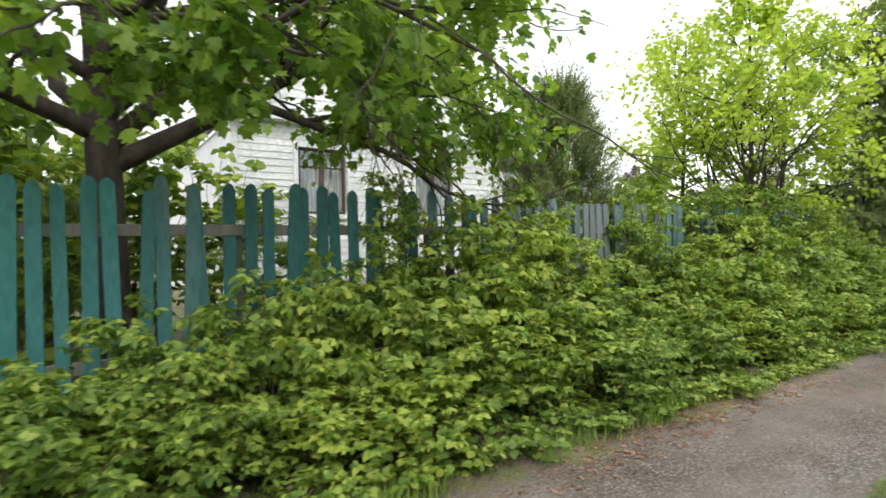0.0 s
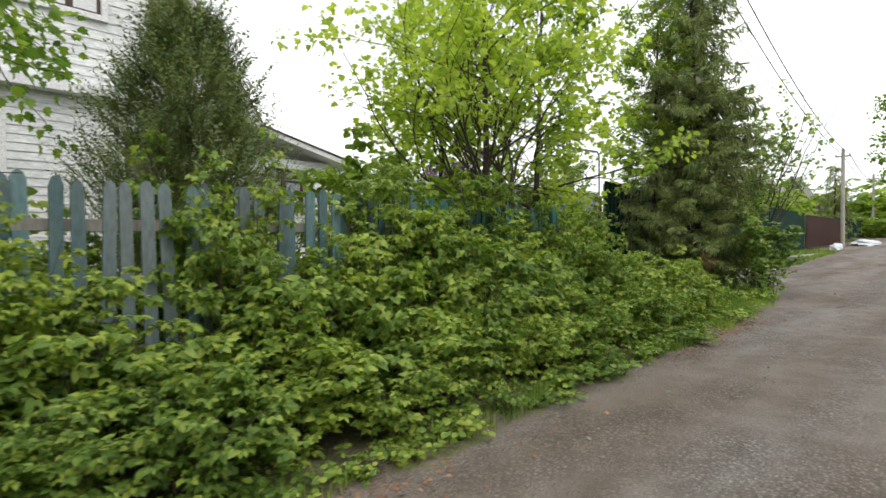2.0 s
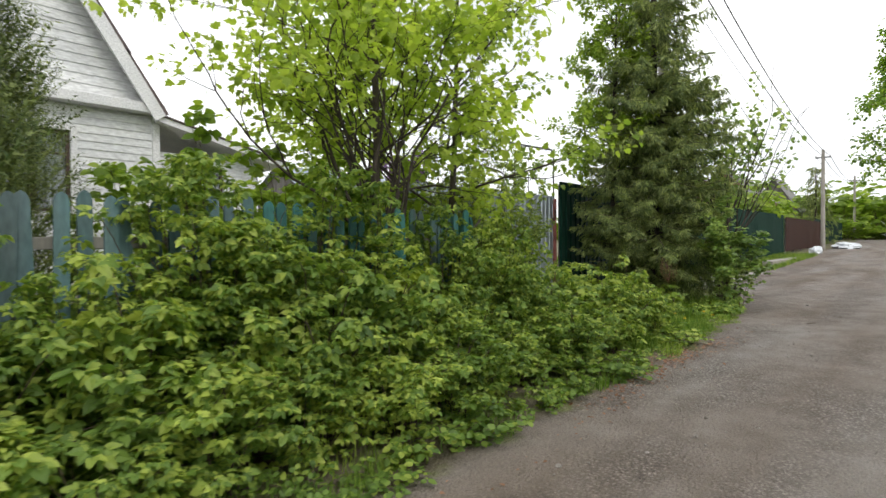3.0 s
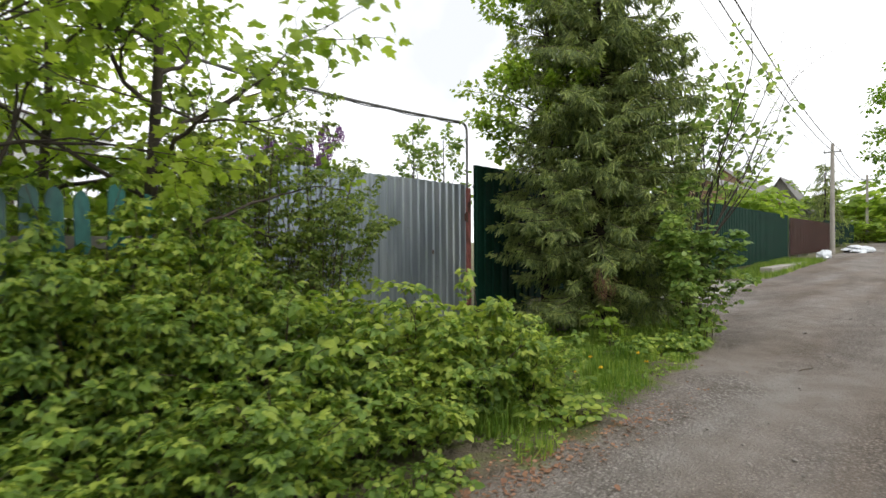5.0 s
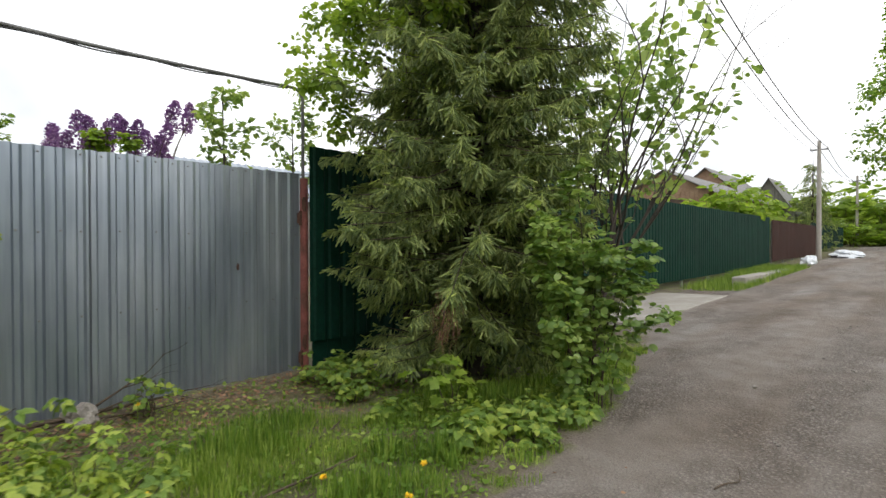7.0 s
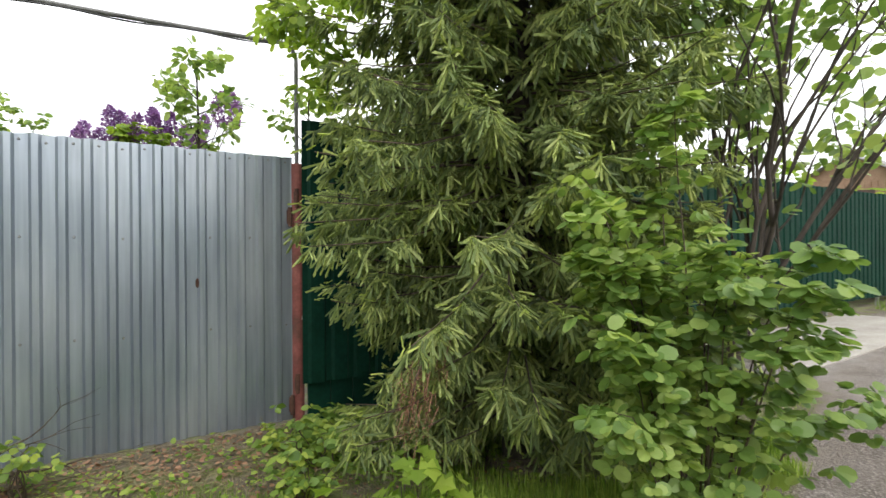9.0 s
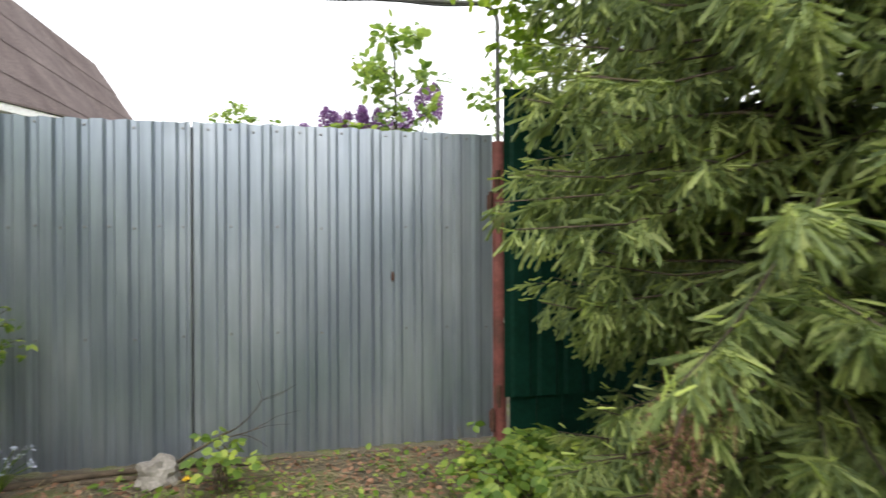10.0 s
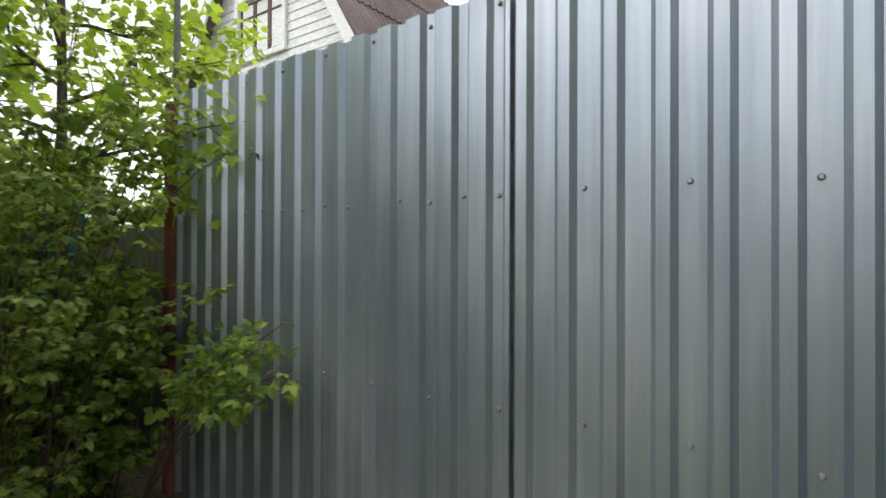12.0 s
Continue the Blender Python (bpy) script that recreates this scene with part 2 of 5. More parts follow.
soil = ramp_node(n, [(0.3, (0.12, 0.095, 0.065)), (0.48, (0.19, 0.16, 0.11)), (0.58, (0.17, 0.19, 0.06)), (0.75, (0.28, 0.24, 0.18))])
l.new(mid.outputs["Fac"], soil.inputs["Fac"])
soil_c = mix_node(n, l, 0.8, soil.outputs["Color"], grit_a.outputs["Color"], "MULTIPLY")
VERGE = n.new("ShaderNodeAttribute")
VERGE.attribute_name = "verge"
wob = n.new("ShaderNodeMath")
wob.operation = "MULTIPLY_ADD"
l.new(mid.outputs["Fac"], wob.inputs[0])
wob.inputs[1].default_value = 0.9
sub = n.new("ShaderNodeMath")
sub.operation = "SUBTRACT"
l.new(VERGE.outputs["Fac"], sub.inputs[0])
sub.inputs[1].default_value = 0.45
l.new(sub.outputs[0], wob.inputs[2])
edge = ramp_node(n, [(0.38, (0, 0, 0)), (0.62, (1, 1, 1))])
l.new(wob.outputs[0], edge.inputs["Fac"])
l.new(mix_node(n, l, edge.outputs["Color"], col, soil_c), p.inputs["Base Color"])
p.inputs["Roughness"].default_value = 0.92
hsum = n.new("ShaderNodeMath")
hsum.operation = "SUBTRACT"
l.new(grit.outputs["Fac"], hsum.inputs[0])
l.new(peb.outputs["Distance"], hsum.inputs[1])
bump_node(n, l, hsum.outputs[0], 1.0, 0.02, p)
EARTH = m


# ---- building helpers ----
def part(name, bm, material, parent=None, label=""):
    """Link a bmesh as one mesh object, under parent if given."""
    me = bpy.data.meshes.new(name)
    bm.to_mesh(me)
    bm.free()
    me.materials.append(material)
    ob = new(name, me)
    ob.parent = parent
    return tagged(ob, label)


def arrays(name, verts, faces, material, parent=None, label="", smooth=False):
    """Link arrays of vertices and triangles as one mesh object."""
    me = bpy.data.meshes.new(name)
    verts, faces = np.asarray(verts, np.float32), np.asarray(faces, np.int32)
    k = faces.shape[1]
    me.vertices.add(len(verts))
    me.vertices.foreach_set("co", verts.ravel())
    me.loops.add(faces.size)
    me.loops.foreach_set("vertex_index", faces.ravel())
    me.polygons.add(len(faces))
    me.polygons.foreach_set("loop_start", np.arange(0, faces.size, k, dtype=np.int32))
    me.polygons.foreach_set("use_smooth", np.full(len(faces), smooth))
    me.update(calc_edges=True)
    me.validate()
    me.materials.append(material)
    ob = new(name, me)
    ob.parent = parent
    return tagged(ob, label)


def thing(name, label, category, group="", kind="", at=(0, 0, 0)):
    ob = new(name)
    ob.location = at
    return tagged(ob, label, category, group, kind)


def box(bm, x0, x1, y0, y1, z0, z1, bevel=0.0):
    made = bmesh.ops.create_cube(bm, size=1.0, matrix=Matrix.Translation(((x0 + x1) / 2, (y0 + y1) / 2, (z0 + z1) / 2)) @ Matrix.Diagonal((x1 - x0, y1 - y0, z1 - z0, 1)))
    if bevel:
        edges = list({e for v in made["verts"] for e in v.link_edges})
        bmesh.ops.bevel(bm, geom=edges, offset=bevel, segments=1, affect="EDGES")
    return bm


def boxed(name, dims, material, parent=None, label="", bevel=0.006):
    return part(name, box(bmesh.new(), *dims, bevel), material, parent, label)


def tube_arrays(points, radii, sides=6):
    """Vertices and quads of a tapering tube along points."""
    pts, rad = np.asarray(points, float), np.asarray(radii, float)
    tang = np.gradient(pts, axis=0)
    tang /= np.linalg.norm(tang, axis=1)[:, None] + 1e-9
    ref = np.where(np.abs(tang[:, 2:3]) > 0.9, [[1.0, 0, 0]], [[0, 0, 1.0]])
    u = np.cross(tang, ref)
    u /= np.linalg.norm(u, axis=1)[:, None] + 1e-9
    w = np.cross(tang, u)
    a = np.linspace(0, 2 * np.pi, sides, endpoint=False)
    v = (pts[:, None] + rad[:, None, None] * (np.cos(a)[None, :, None] * u[:, None] + np.sin(a)[None, :, None] * w[:, None])).reshape(-1, 3)
    i, j = np.meshgrid(np.arange(len(pts) - 1), np.arange(sides), indexing="ij")
    q = np.stack([i * sides + j, i * sides + (j + 1) % sides, (i + 1) * sides + (j + 1) % sides, (i + 1) * sides + j], -1).reshape(-1, 4)
    return v, q


def tubes(name, lines, material, parent=None, label="", sides=6):
    """Many tubes in one mesh: lines is a list of (points, radii)."""
    vs, qs, off = [], [], 0
    for pts, rad in lines:
        v, q = tube_arrays(pts, rad, sides)
        vs.append(v)
        qs.append(q + off)
        off += len(v)
    return arrays(name, np.concatenate(vs), np.concatenate(qs), material, parent, label, True)


def unit(v):
    return v / (np.linalg.norm(v, axis=-1, keepdims=True) + 1e-9)


def strewn(tv, tf, origin, along, normal, size):
    """Copies of a template (long way +y, face +z) at origins, turned along and facing normal, joined."""
    y = unit(along)
    x = unit(np.cross(y, normal))
    z = np.cross(x, y)
    size = np.broadcast_to(np.asarray(size, float), (len(origin),))
    v = origin[:, None] + size[:, None, None] * (tv[None, :, 0:1] * x[:, None] + tv[None, :, 1:2] * y[:, None] + tv[None, :, 2:3] * z[:, None])
    f = tf[None] + (np.arange(len(origin)) * len(tv))[:, None, None]
    return v.reshape(-1, 3), f.reshape(-1, tf.shape[1])


# leaf templates: half outlines mirrored about a slightly folded midrib
def leaf_shape(half, fold=0.12, droop=0.15):
    left = [(-x, y) for x, y in half]
    mids = [(0.0, 0.0), (0.0, 0.5), (0.0, 1.0)]
    v = [(x, y, fold * abs(x) - droop * y * y) for x, y in [*mids, *half, *left]]
    k, f = len(half), []
    ring_r = [0, *range(3, 3 + k), 2]
    ring_l = [0, *range(3 + k, 3 + 2 * k), 2]
    for a, b in zip(ring_r[:-1], ring_r[1:]):
        f.append((1, a, b))
    for a, b in zip(ring_l[:-1], ring_l[1:]):
        f.append((1, b, a))
    return np.array(v), np.array(f)


LOBED = leaf_shape([(0.5, 0.08), (0.25, 0.33), (0.5, 0.6), (0.22, 0.74)], 0.12, 0.22)
TOOTHED = leaf_shape([(0.3, 0.12), (0.42, 0.42), (0.3, 0.74)])
ROUND = leaf_shape([(0.3, 0.08), (0.44, 0.45), (0.32, 0.85)], 0.1, 0.1)
MAPLE = leaf_shape([(0.28, 0.04), (0.52, 0.3), (0.3, 0.4), (0.44, 0.68), (0.2, 0.7)], 0.16, 0.3)


def compound_leaf():
    """Three pointed leaflets on one stalk, the side ones spreading and hanging a little."""
    lv, lf = leaf_shape([(0.34, 0.22), (0.28, 0.62)], 0.25, 0.25)
    v, f = [], []
    for k, (turn, size, start) in enumerate(((0.0, 0.68, 0.32), (1.15, 0.55, 0.28), (-1.15, 0.55, 0.28))):
        c, n = math.cos(turn), math.sin(turn)
        p = lv * size
        v.append(np.stack([p[:, 0] * c + p[:, 1] * n, start + p[:, 1] * c - p[:, 0] * n, p[:, 2] - 0.12 * abs(n) * p[:, 1]], 1))
        f.append(lf + k * len(lv))
    return np.concatenate(v), np.concatenate(f)


TRIPLE = compound_leaf()


def ball(rng, count):
    return unit(rng.normal(size=(count, 3)))


def leaves_at(rng, shape, points, out, size, up=0.7, spread=0.5):
    """Leaves round points: faces turned up and outwards, tips hanging outwards."""
    count = len(points)
    normal = unit(np.array([0, 0, up]) + 0.55 * out + spread * ball(rng, count))
    along = unit(out + 0.6 * ball(rng, count) + np.array([0, 0, -0.25]))
    return strewn(*shape, points, along, normal, size * rng.uniform(0.65, 1.3, count))


# ---- ground ----
def ground_z(x, y):
    x, y = np.asarray(x, float), np.asarray(y, float)
    rise = np.clip(x - 14.0, 0, 60)
    z = 0.02 * rise * rise / (rise + 3.0)
    return z - 0.04 * np.clip(y - 3.0, 0, 1.5) * (x < 30)


def verge_of(x, y):
    """How far beside the road a place lies: 0 on the road, 1 on the verge."""
    x, y = np.asarray(x, float), np.asarray(y, float)
    left = np.interp(x, [-60, 8.0, 11.0, 13.0, 14.0, 15.3, 16.5, 18.5, 19.2, 26, 26.5, 45, 90], [1.95, 1.95, 1.98, 2.08, 2.2, 2.4, 2.8, 3.4, 5.2, 5.2, 4.1, 4.4, 4.8])
    a = np.clip((y - left) / 0.5 + 0.5, 0, 1)
    b = np.clip((np.interp(x, [-60, 45, 56, 90], [-2.9, -2.9, 0.2, 0.4]) - y) / 0.6 + 0.5, 0, 1)
    return np.maximum(a, b)


def build_ground():
    xs = np.concatenate([[-900, -300, -100, -40, -15], np.arange(-6, 24, 0.2), np.arange(24, 60, 1.0), [64, 70, 80, 100, 200, 500, 900]])
    ys = np.concatenate([[-900, -300, -100, -40, -12], np.arange(-5, 7.6, 0.2), np.arange(8, 30, 2), [40, 100, 300, 900]])
    gx, gy = np.meshgrid(xs, ys, indexing="ij")
    rng = np.random.default_rng(3)
    inner = (gx > -7) & (gx < 30) & (np.abs(gy) < 8)
    gz = ground_z(gx, gy) + inner * (0.008 * np.sin(gx * 0.9 + 2 * np.sin(gy)) + 0.014 * np.sin(gy * 3.6 + 0.15 * np.sin(gx)) + rng.normal(0, 0.0015, gx.shape))
    v = np.stack([gx, gy, gz], -1).reshape(-1, 3)
    i, j = np.meshgrid(np.arange(len(xs) - 1), np.arange(len(ys) - 1), indexing="ij")
    w = len(ys)
    q = np.stack([i * w + j, (i + 1) * w + j, (i + 1) * w + j + 1, i * w + j + 1], -1).reshape(-1, 4)
    ob = arrays("ground", v, q, EARTH, None, "rutted grey-brown dirt road with gravel and earthy verges", True)
    at = ob.data.attributes.new("verge", "FLOAT", "POINT")
    at.data.foreach_set("value", verge_of(v[:, 0], v[:, 1]).astype(np.float32))
    tagged(ob, "", "ground", "", "structure")


build_ground()


# ---- fences and gate ----
GATE_Y, GATE_L, GATE_R = 5.63, 10.0, 14.2


def profiled(name, x0, x1, z0, z1, y, material, parent, pitch=0.14, depth=0.027, label=""):
    """A sheet of trapezoidal profiled steel facing -y."""
    count = max(1, round((x1 - x0) / pitch))
    pitch = (x1 - x0) / count
    line = []
    for k in range(count):
        a = x0 + k * pitch
        for f, d in ((0.0, 0), (0.22, 0), (0.33, 1), (0.89, 1)):
            line.append((a + f * pitch, y - d * depth))
    line.append((x1, y))
    v, faces = [], []
    for k, (x, yy) in enumerate(line):
        v += [(x, yy, z0), (x, yy, z1), (x, yy + 0.003, z0), (x, yy + 0.003, z1)]
    for k in range(len(line) - 1):
        a, b = 4 * k, 4 * k + 4
        faces += [(a, b, b + 1, a + 1), (a + 2, a + 3, b + 3, b + 2), (a + 1, b + 1, b + 3, a + 3), (a, a + 2, b + 2, b)]
    return arrays(name, v, faces, material, parent, label)


def screws(parent, places, radius=0.011):
    bm = bmesh.new()
    bmesh.ops.create_cone(bm, cap_ends=True, segments=8, radius1=radius, radius2=radius * 0.6, depth=0.008, matrix=pose(0, 0, 0, 90, 0, 0))
    first = part("screw", bm, STEEL, parent)
    first.location = places[0]
    for at in places[1:]:
        o = new("screw", first.data)
        o.parent, o.location = parent, at


def gate_sheet(x0, x1, z0, z1, y, first, pitch, proud, seed, parent):
    """Trapezoidal steel sheet facing -y; proud: the narrow ribs stand out, else they are sunk (the sheet is hung the other way round)."""
    sunk, out, rib, half = y, y - 0.021, 0.055, 0.009
    line = []
    for k in range(-1, int((x1 - first) / pitch) + 3):
        d = first + k * pitch
        if proud:
            line += [(d - rib - half, sunk), (d - rib + half, out), (d - half, out), (d + half, sunk)]
        else:
            line += [(d - half, out), (d + half, sunk), (d + rib - half, sunk), (d + rib + half, out)]
    xs, ys = np.array(line).T
    inner = [(x, yy) for x, yy in line if x0 + 0.002 < x < x1 - 0.002]
    line = [(x0, float(np.interp(x0, xs, ys))), *inner, (x1, float(np.interp(x1, xs, ys)))]
    rows = 40
    dents = ((13.33, 1.43, 0.014, 0.035, 0.005), (13.335, 1.93, 0.014, 0.1, 0.005), (13.33, 1.7, 0.01, 0.05, 0.004), (12.02, 2.07, 0.05, 0.05, 0.005), (12.66, 2.0, 0.04, 0.06, 0.004))
    v, faces = [], []
    high = rows + 2
    for x, yy in line:
        tip = z1 + 0.004 * math.sin(x * 37) - 0.006 * max(0, noise.noise(Vector((x * 6, seed, 0))))
        for r in range(rows + 1):
            z = z0 + (z1 - z0) * r / rows
            bow = sum(deep * math.exp(-((x - cx) / wide) ** 2 - ((z - cz) / tall) ** 2) for cx, cz, wide, tall, deep in dents)
            v.append((x, yy + bow, z if r < rows else tip))
        v.append((x, yy + 0.009, tip))
        v.append((x, yy + 0.009, z0))
    for k in range(len(line) - 1):
        a, b = k * (high + 1), (k + 1) * (high + 1)
        faces += [(a + r, b + r, b + r + 1, a + r + 1) for r in range(high)]
    ob = arrays("sheet", v, faces, ZINC, parent, "", True)
    ob.data.set_sharp_from_angle(angle=0.4)
    return ob


def build_gate():
    gate = thing("metal_gate", "closed two-leaf gate of dull galvanised profiled steel sheet", "gate")
    mid = 12.125
    leaves = ((GATE_L + 0.035, mid - 0.004, 11.155, 12.04 - 15 * 0.1408, 12.04 - 15 * 0.1408, 0.1408, False), (mid + 0.004, GATE_R - 0.045, 13.285, 12.187, 13.345, 0.1437, True))
    for x0, x1, cut, phase_a, phase_b, pitch, proud in leaves:
        first = gate_sheet(x0, cut, -0.035, 2.16, GATE_Y, phase_a, pitch, proud, x0, gate)
        second = gate_sheet(cut - 0.03, x1, -0.03, 2.153, GATE_Y - 0.004, phase_b, pitch, proud, x1, gate)
        bm = bmesh.new()
        for z in (0.74, 1.45, 2.09):
            box(bm, x0, x1, GATE_Y + 0.012, GATE_Y + 0.052, z, z + 0.04)
        for x in (x0, x1 - 0.04):
            box(bm, x, x + 0.04, GATE_Y + 0.014, GATE_Y + 0.054, 0.05, 2.12)
        part("leaf_frame", bm, STEEL, gate, "steel tube frame behind the sheets")
        for sheet, a, b, start in ((first, x0, cut - 0.04, phase_a), (second, cut, x1, phase_b)):
            pts = []
            for k in range(40):
                x = start + k * pitch + (0.036 if proud else 0.0275)
                if not a + 0.02 < x < b - 0.02:
                    continue
                y = GATE_Y - (0.006 if sheet is first else 0.01)
                for z, every in ((2.115, 2 if not proud else 1), (1.475, 2 if proud else 1), (0.767, 2)):
                    if (k + 1) % every == 0:
                        pts.append((x + 0.005 * math.sin(k * 5.1), y, z + 0.008 * math.sin(k * 2.3)))
            screws(sheet, pts, 0.0095)
    bm = bmesh.new()
    bmesh.ops.create_uvsphere(bm, u_segments=10, v_segments=6, radius=0.03, matrix=Matrix.Translation((13.43, GATE_Y - 0.008, 1.135)) @ Matrix.Diagonal((0.6, 0.4, 1.3, 1)))
    part("lock_hole", bm, RUST, gate, "dark rusty keyhole")
    for x, z in ((GATE_R - 0.075, 1.655), (GATE_R - 0.02, 1.81), (GATE_R - 0.065, 0.1), (GATE_R - 0.02, 0.27)):
        bm = bmesh.new()
        bmesh.ops.create_cone(bm, cap_ends=True, segments=10, radius1=0.017, radius2=0.017, depth=0.16, matrix=Matrix.Translation((x, GATE_Y - 0.058, z)))
        box(bm, x - 0.02, x + 0.02, GATE_Y - 0.052, GATE_Y - 0.022, z - 0.06, z + 0.06, 0.004)
        part("hinge", bm, RUST, gate, "rusty welded hinge")
    for x in (GATE_L, GATE_R):
        bm = bmesh.new()
        bmesh.ops.create_cone(bm, cap_ends=True, segments=16, radius1=0.05, radius2=0.05, depth=2.3, matrix=Matrix.Translation((x, GATE_Y - 0.01, 0.95)))
        tagged(part("gate_post", bm, REDPAINT), "round steel gate post in worn red oxide paint", "gate post", "posts of the gate")
    r, zl, zr = 0.13, 3.08, 3.1
    line = [(GATE_L, GATE_Y, 2.0), (GATE_L, GATE_Y, zl - r)]
    line += [(GATE_L + r - r * math.cos(a), GATE_Y, zl - r + r * math.sin(a)) for a in np.linspace(0.2, math.pi / 2, 6)]
    line += [(GATE_L + r + (GATE_R - GATE_L - 2 * r) * f, GATE_Y, zl + (zr - zl) * f - 0.18 * f * (1 - f)) for f in np.linspace(0.08, 0.92, 11)]
    line += [(GATE_R - r + r * math.sin(a), GATE_Y, zr - r + r * math.cos(a)) for a in np.linspace(0, math.pi / 2 - 0.2, 6)]
    line += [(GATE_R, GATE_Y, zr - r), (GATE_R, GATE_Y, 2.0)]
    tagged(tubes("overhead_pipe", [(line, [0.018] * len(line))], DARKSTEEL, None, "", 8), "thin grey steel pipe arching high over the gate", "pipe")
    f = np.linspace(0, 1, 60)
    cable = np.stack([GATE_L + 0.2 + 3.8 * f, np.full(60, GATE_Y - 0.026), zl + (zr - zl) * f - 0.18 * f * (1 - f) - 0.022 - 0.018 * np.abs(np.sin(f * 15)) ** 2], 1)
    tagged(tubes("cable", [(cable, [0.007] * 60)], RUBBER, None, "", 5), "black cable tied along the overhead gate pipe", "cable")


build_gate()


def sheet_fence(name, x0, x1, y, top, base, material, label, pitch=0.2):
    fence = thing(name, label, "fence")
    step = 1.2
    count = round((x1 - x0) / step)
    for k in range(count):
        a = x0 + (x1 - x0) * k / count
        b = x0 + (x1 - x0) * (k + 1) / count
        g = float(ground_z(a, y))
        profiled("sheet", a, b + 0.01, g * 0.35 + base, top + 0.006 * math.sin(k * 3.3), y + 0.004 * (k % 2), material, fence, pitch, 0.02)
        if k % 2 == 0:
            boxed("post", (a + 0.1, a + 0.16, y + 0.03, y + 0.09, g - 0.1, top - 0.05), STEEL, fence)
    for z in (base + 0.5, top - 0.35):
        boxed("rail", (x0, x1, y + 0.008, y + 0.03, z, z + 0.04), STEEL, fence)


sheet_fence("green_fence", 14.2, 37.0, 5.5, 2.45, 0.3, GREENSHEET, "tall dark green profiled steel fence along the road", 0.2)
sheet_fence("brown_fence", 37.05, 50.0, 5.4, 2.35, 0.45, BROWNSHEET, "tall dark brown profiled steel fence beyond the green one", 0.2)
sheet_fence("green_fence", 50.1, 66.0, 5.8, 2.6, 0.7, GREENSHEET, "distant dark green steel fence past the pole", 0.2)


def picket_mesh(height, width, tip, paint):
    bm = bmesh.new()
    w, t = width / 2, 0.011
    out = [(-w, 0), (w, 0), (w, height - tip), (w * 0.6, height - tip * 0.3), (0, height), (-w * 0.6, height - tip * 0.3), (-w, height - tip)]
    f = [bm.verts.new((x, -t, z)) for x, z in out]
    b = [bm.verts.new((x, t, z)) for x, z in out]
    bm.faces.new(f)
    bm.faces.new(b[::-1])
    for k in range(len(out)):
        bm.faces.new((f[k], b[k], b[(k + 1) % len(out)], f[(k + 1) % len(out)]))
    bmesh.ops.recalc_face_normals(bm, faces=bm.faces)
    me = bpy.data.meshes.new("picket")
    bm.to_mesh(me)
    bm.free()
    me.materials.append(paint)
    return me


PICKET_Y = 3.5


def build_picket_fence():
    rng = np.random.default_rng(8)
    sizes = ((1.36, 0.074, 0.05), (1.34, 0.068, 0.06), (1.38, 0.077, 0.045))
    teal, grey = [picket_mesh(*q, TEALPAINT) for q in sizes], [picket_mesh(*q, PICKETPAINT) for q in sizes]

    def run(start, end, label, meshes):
        fence = thing("picket_fence", label, "fence")
        a, b = np.array(start), np.array(end)
        length = np.linalg.norm(b - a)
        turn = math.atan2(b[1] - a[1], b[0] - a[0])
        for k in range(int(length / 0.122)):
            at = a + (b - a) * (k * 0.122 / length)
            o = new("picket", meshes[int(rng.integers(3))])
            o.parent = fence
            o.matrix_basis = pose(at[0], at[1], 0.19 + rng.normal(0, 0.012), rng.normal(0, 0.8), rng.normal(0, 1.1), math.degrees(turn) + rng.normal(0, 2))
        side = np.array([-math.sin(turn), math.cos(turn)])
        for z in (0.48, 1.24):
            bm = box(bmesh.new(), 0, length, 0.013, 0.05, z, z + 0.07, 0.004)
            part("rail", bm, GREYWOOD, fence).matrix_basis = pose(a[0], a[1], 0, 0, 0, math.degrees(turn))
        for f in np.arange(0, length + 0.1, 2.4):
            at = a + (b - a) * (f / length)
            bm = box(bmesh.new(), -0.05, 0.05, 0.05, 0.14, -0.2, 1.3, 0.008)
            part("post", bm, GREYWOOD, fence).matrix_basis = pose(at[0], at[1], 0, 0, 0, math.degrees(turn))

    run((-4.0, PICKET_Y), (2.3, PICKET_Y), "picket fence in worn teal paint", teal)
    run((2.32, PICKET_Y), (6.6, PICKET_Y), "weathered picket fence in faded bluish grey paint", grey)
    run((6.62, PICKET_Y), (8.95, PICKET_Y), "picket fence in worn teal paint beside the thicket", teal)
    run((9.0, PICKET_Y + 0.05), (9.6, 5.5), "weathered teal picket fence returning towards the gate", teal)


build_picket_fence()


# ---- house ----
HX0, HX1, HY0, HY1, EAVE, RIDGE = 2.2, 8.08, 9.75, 20.0, 3.52, 7.35
KNEE_IN, KNEE = 2.15, 6.95


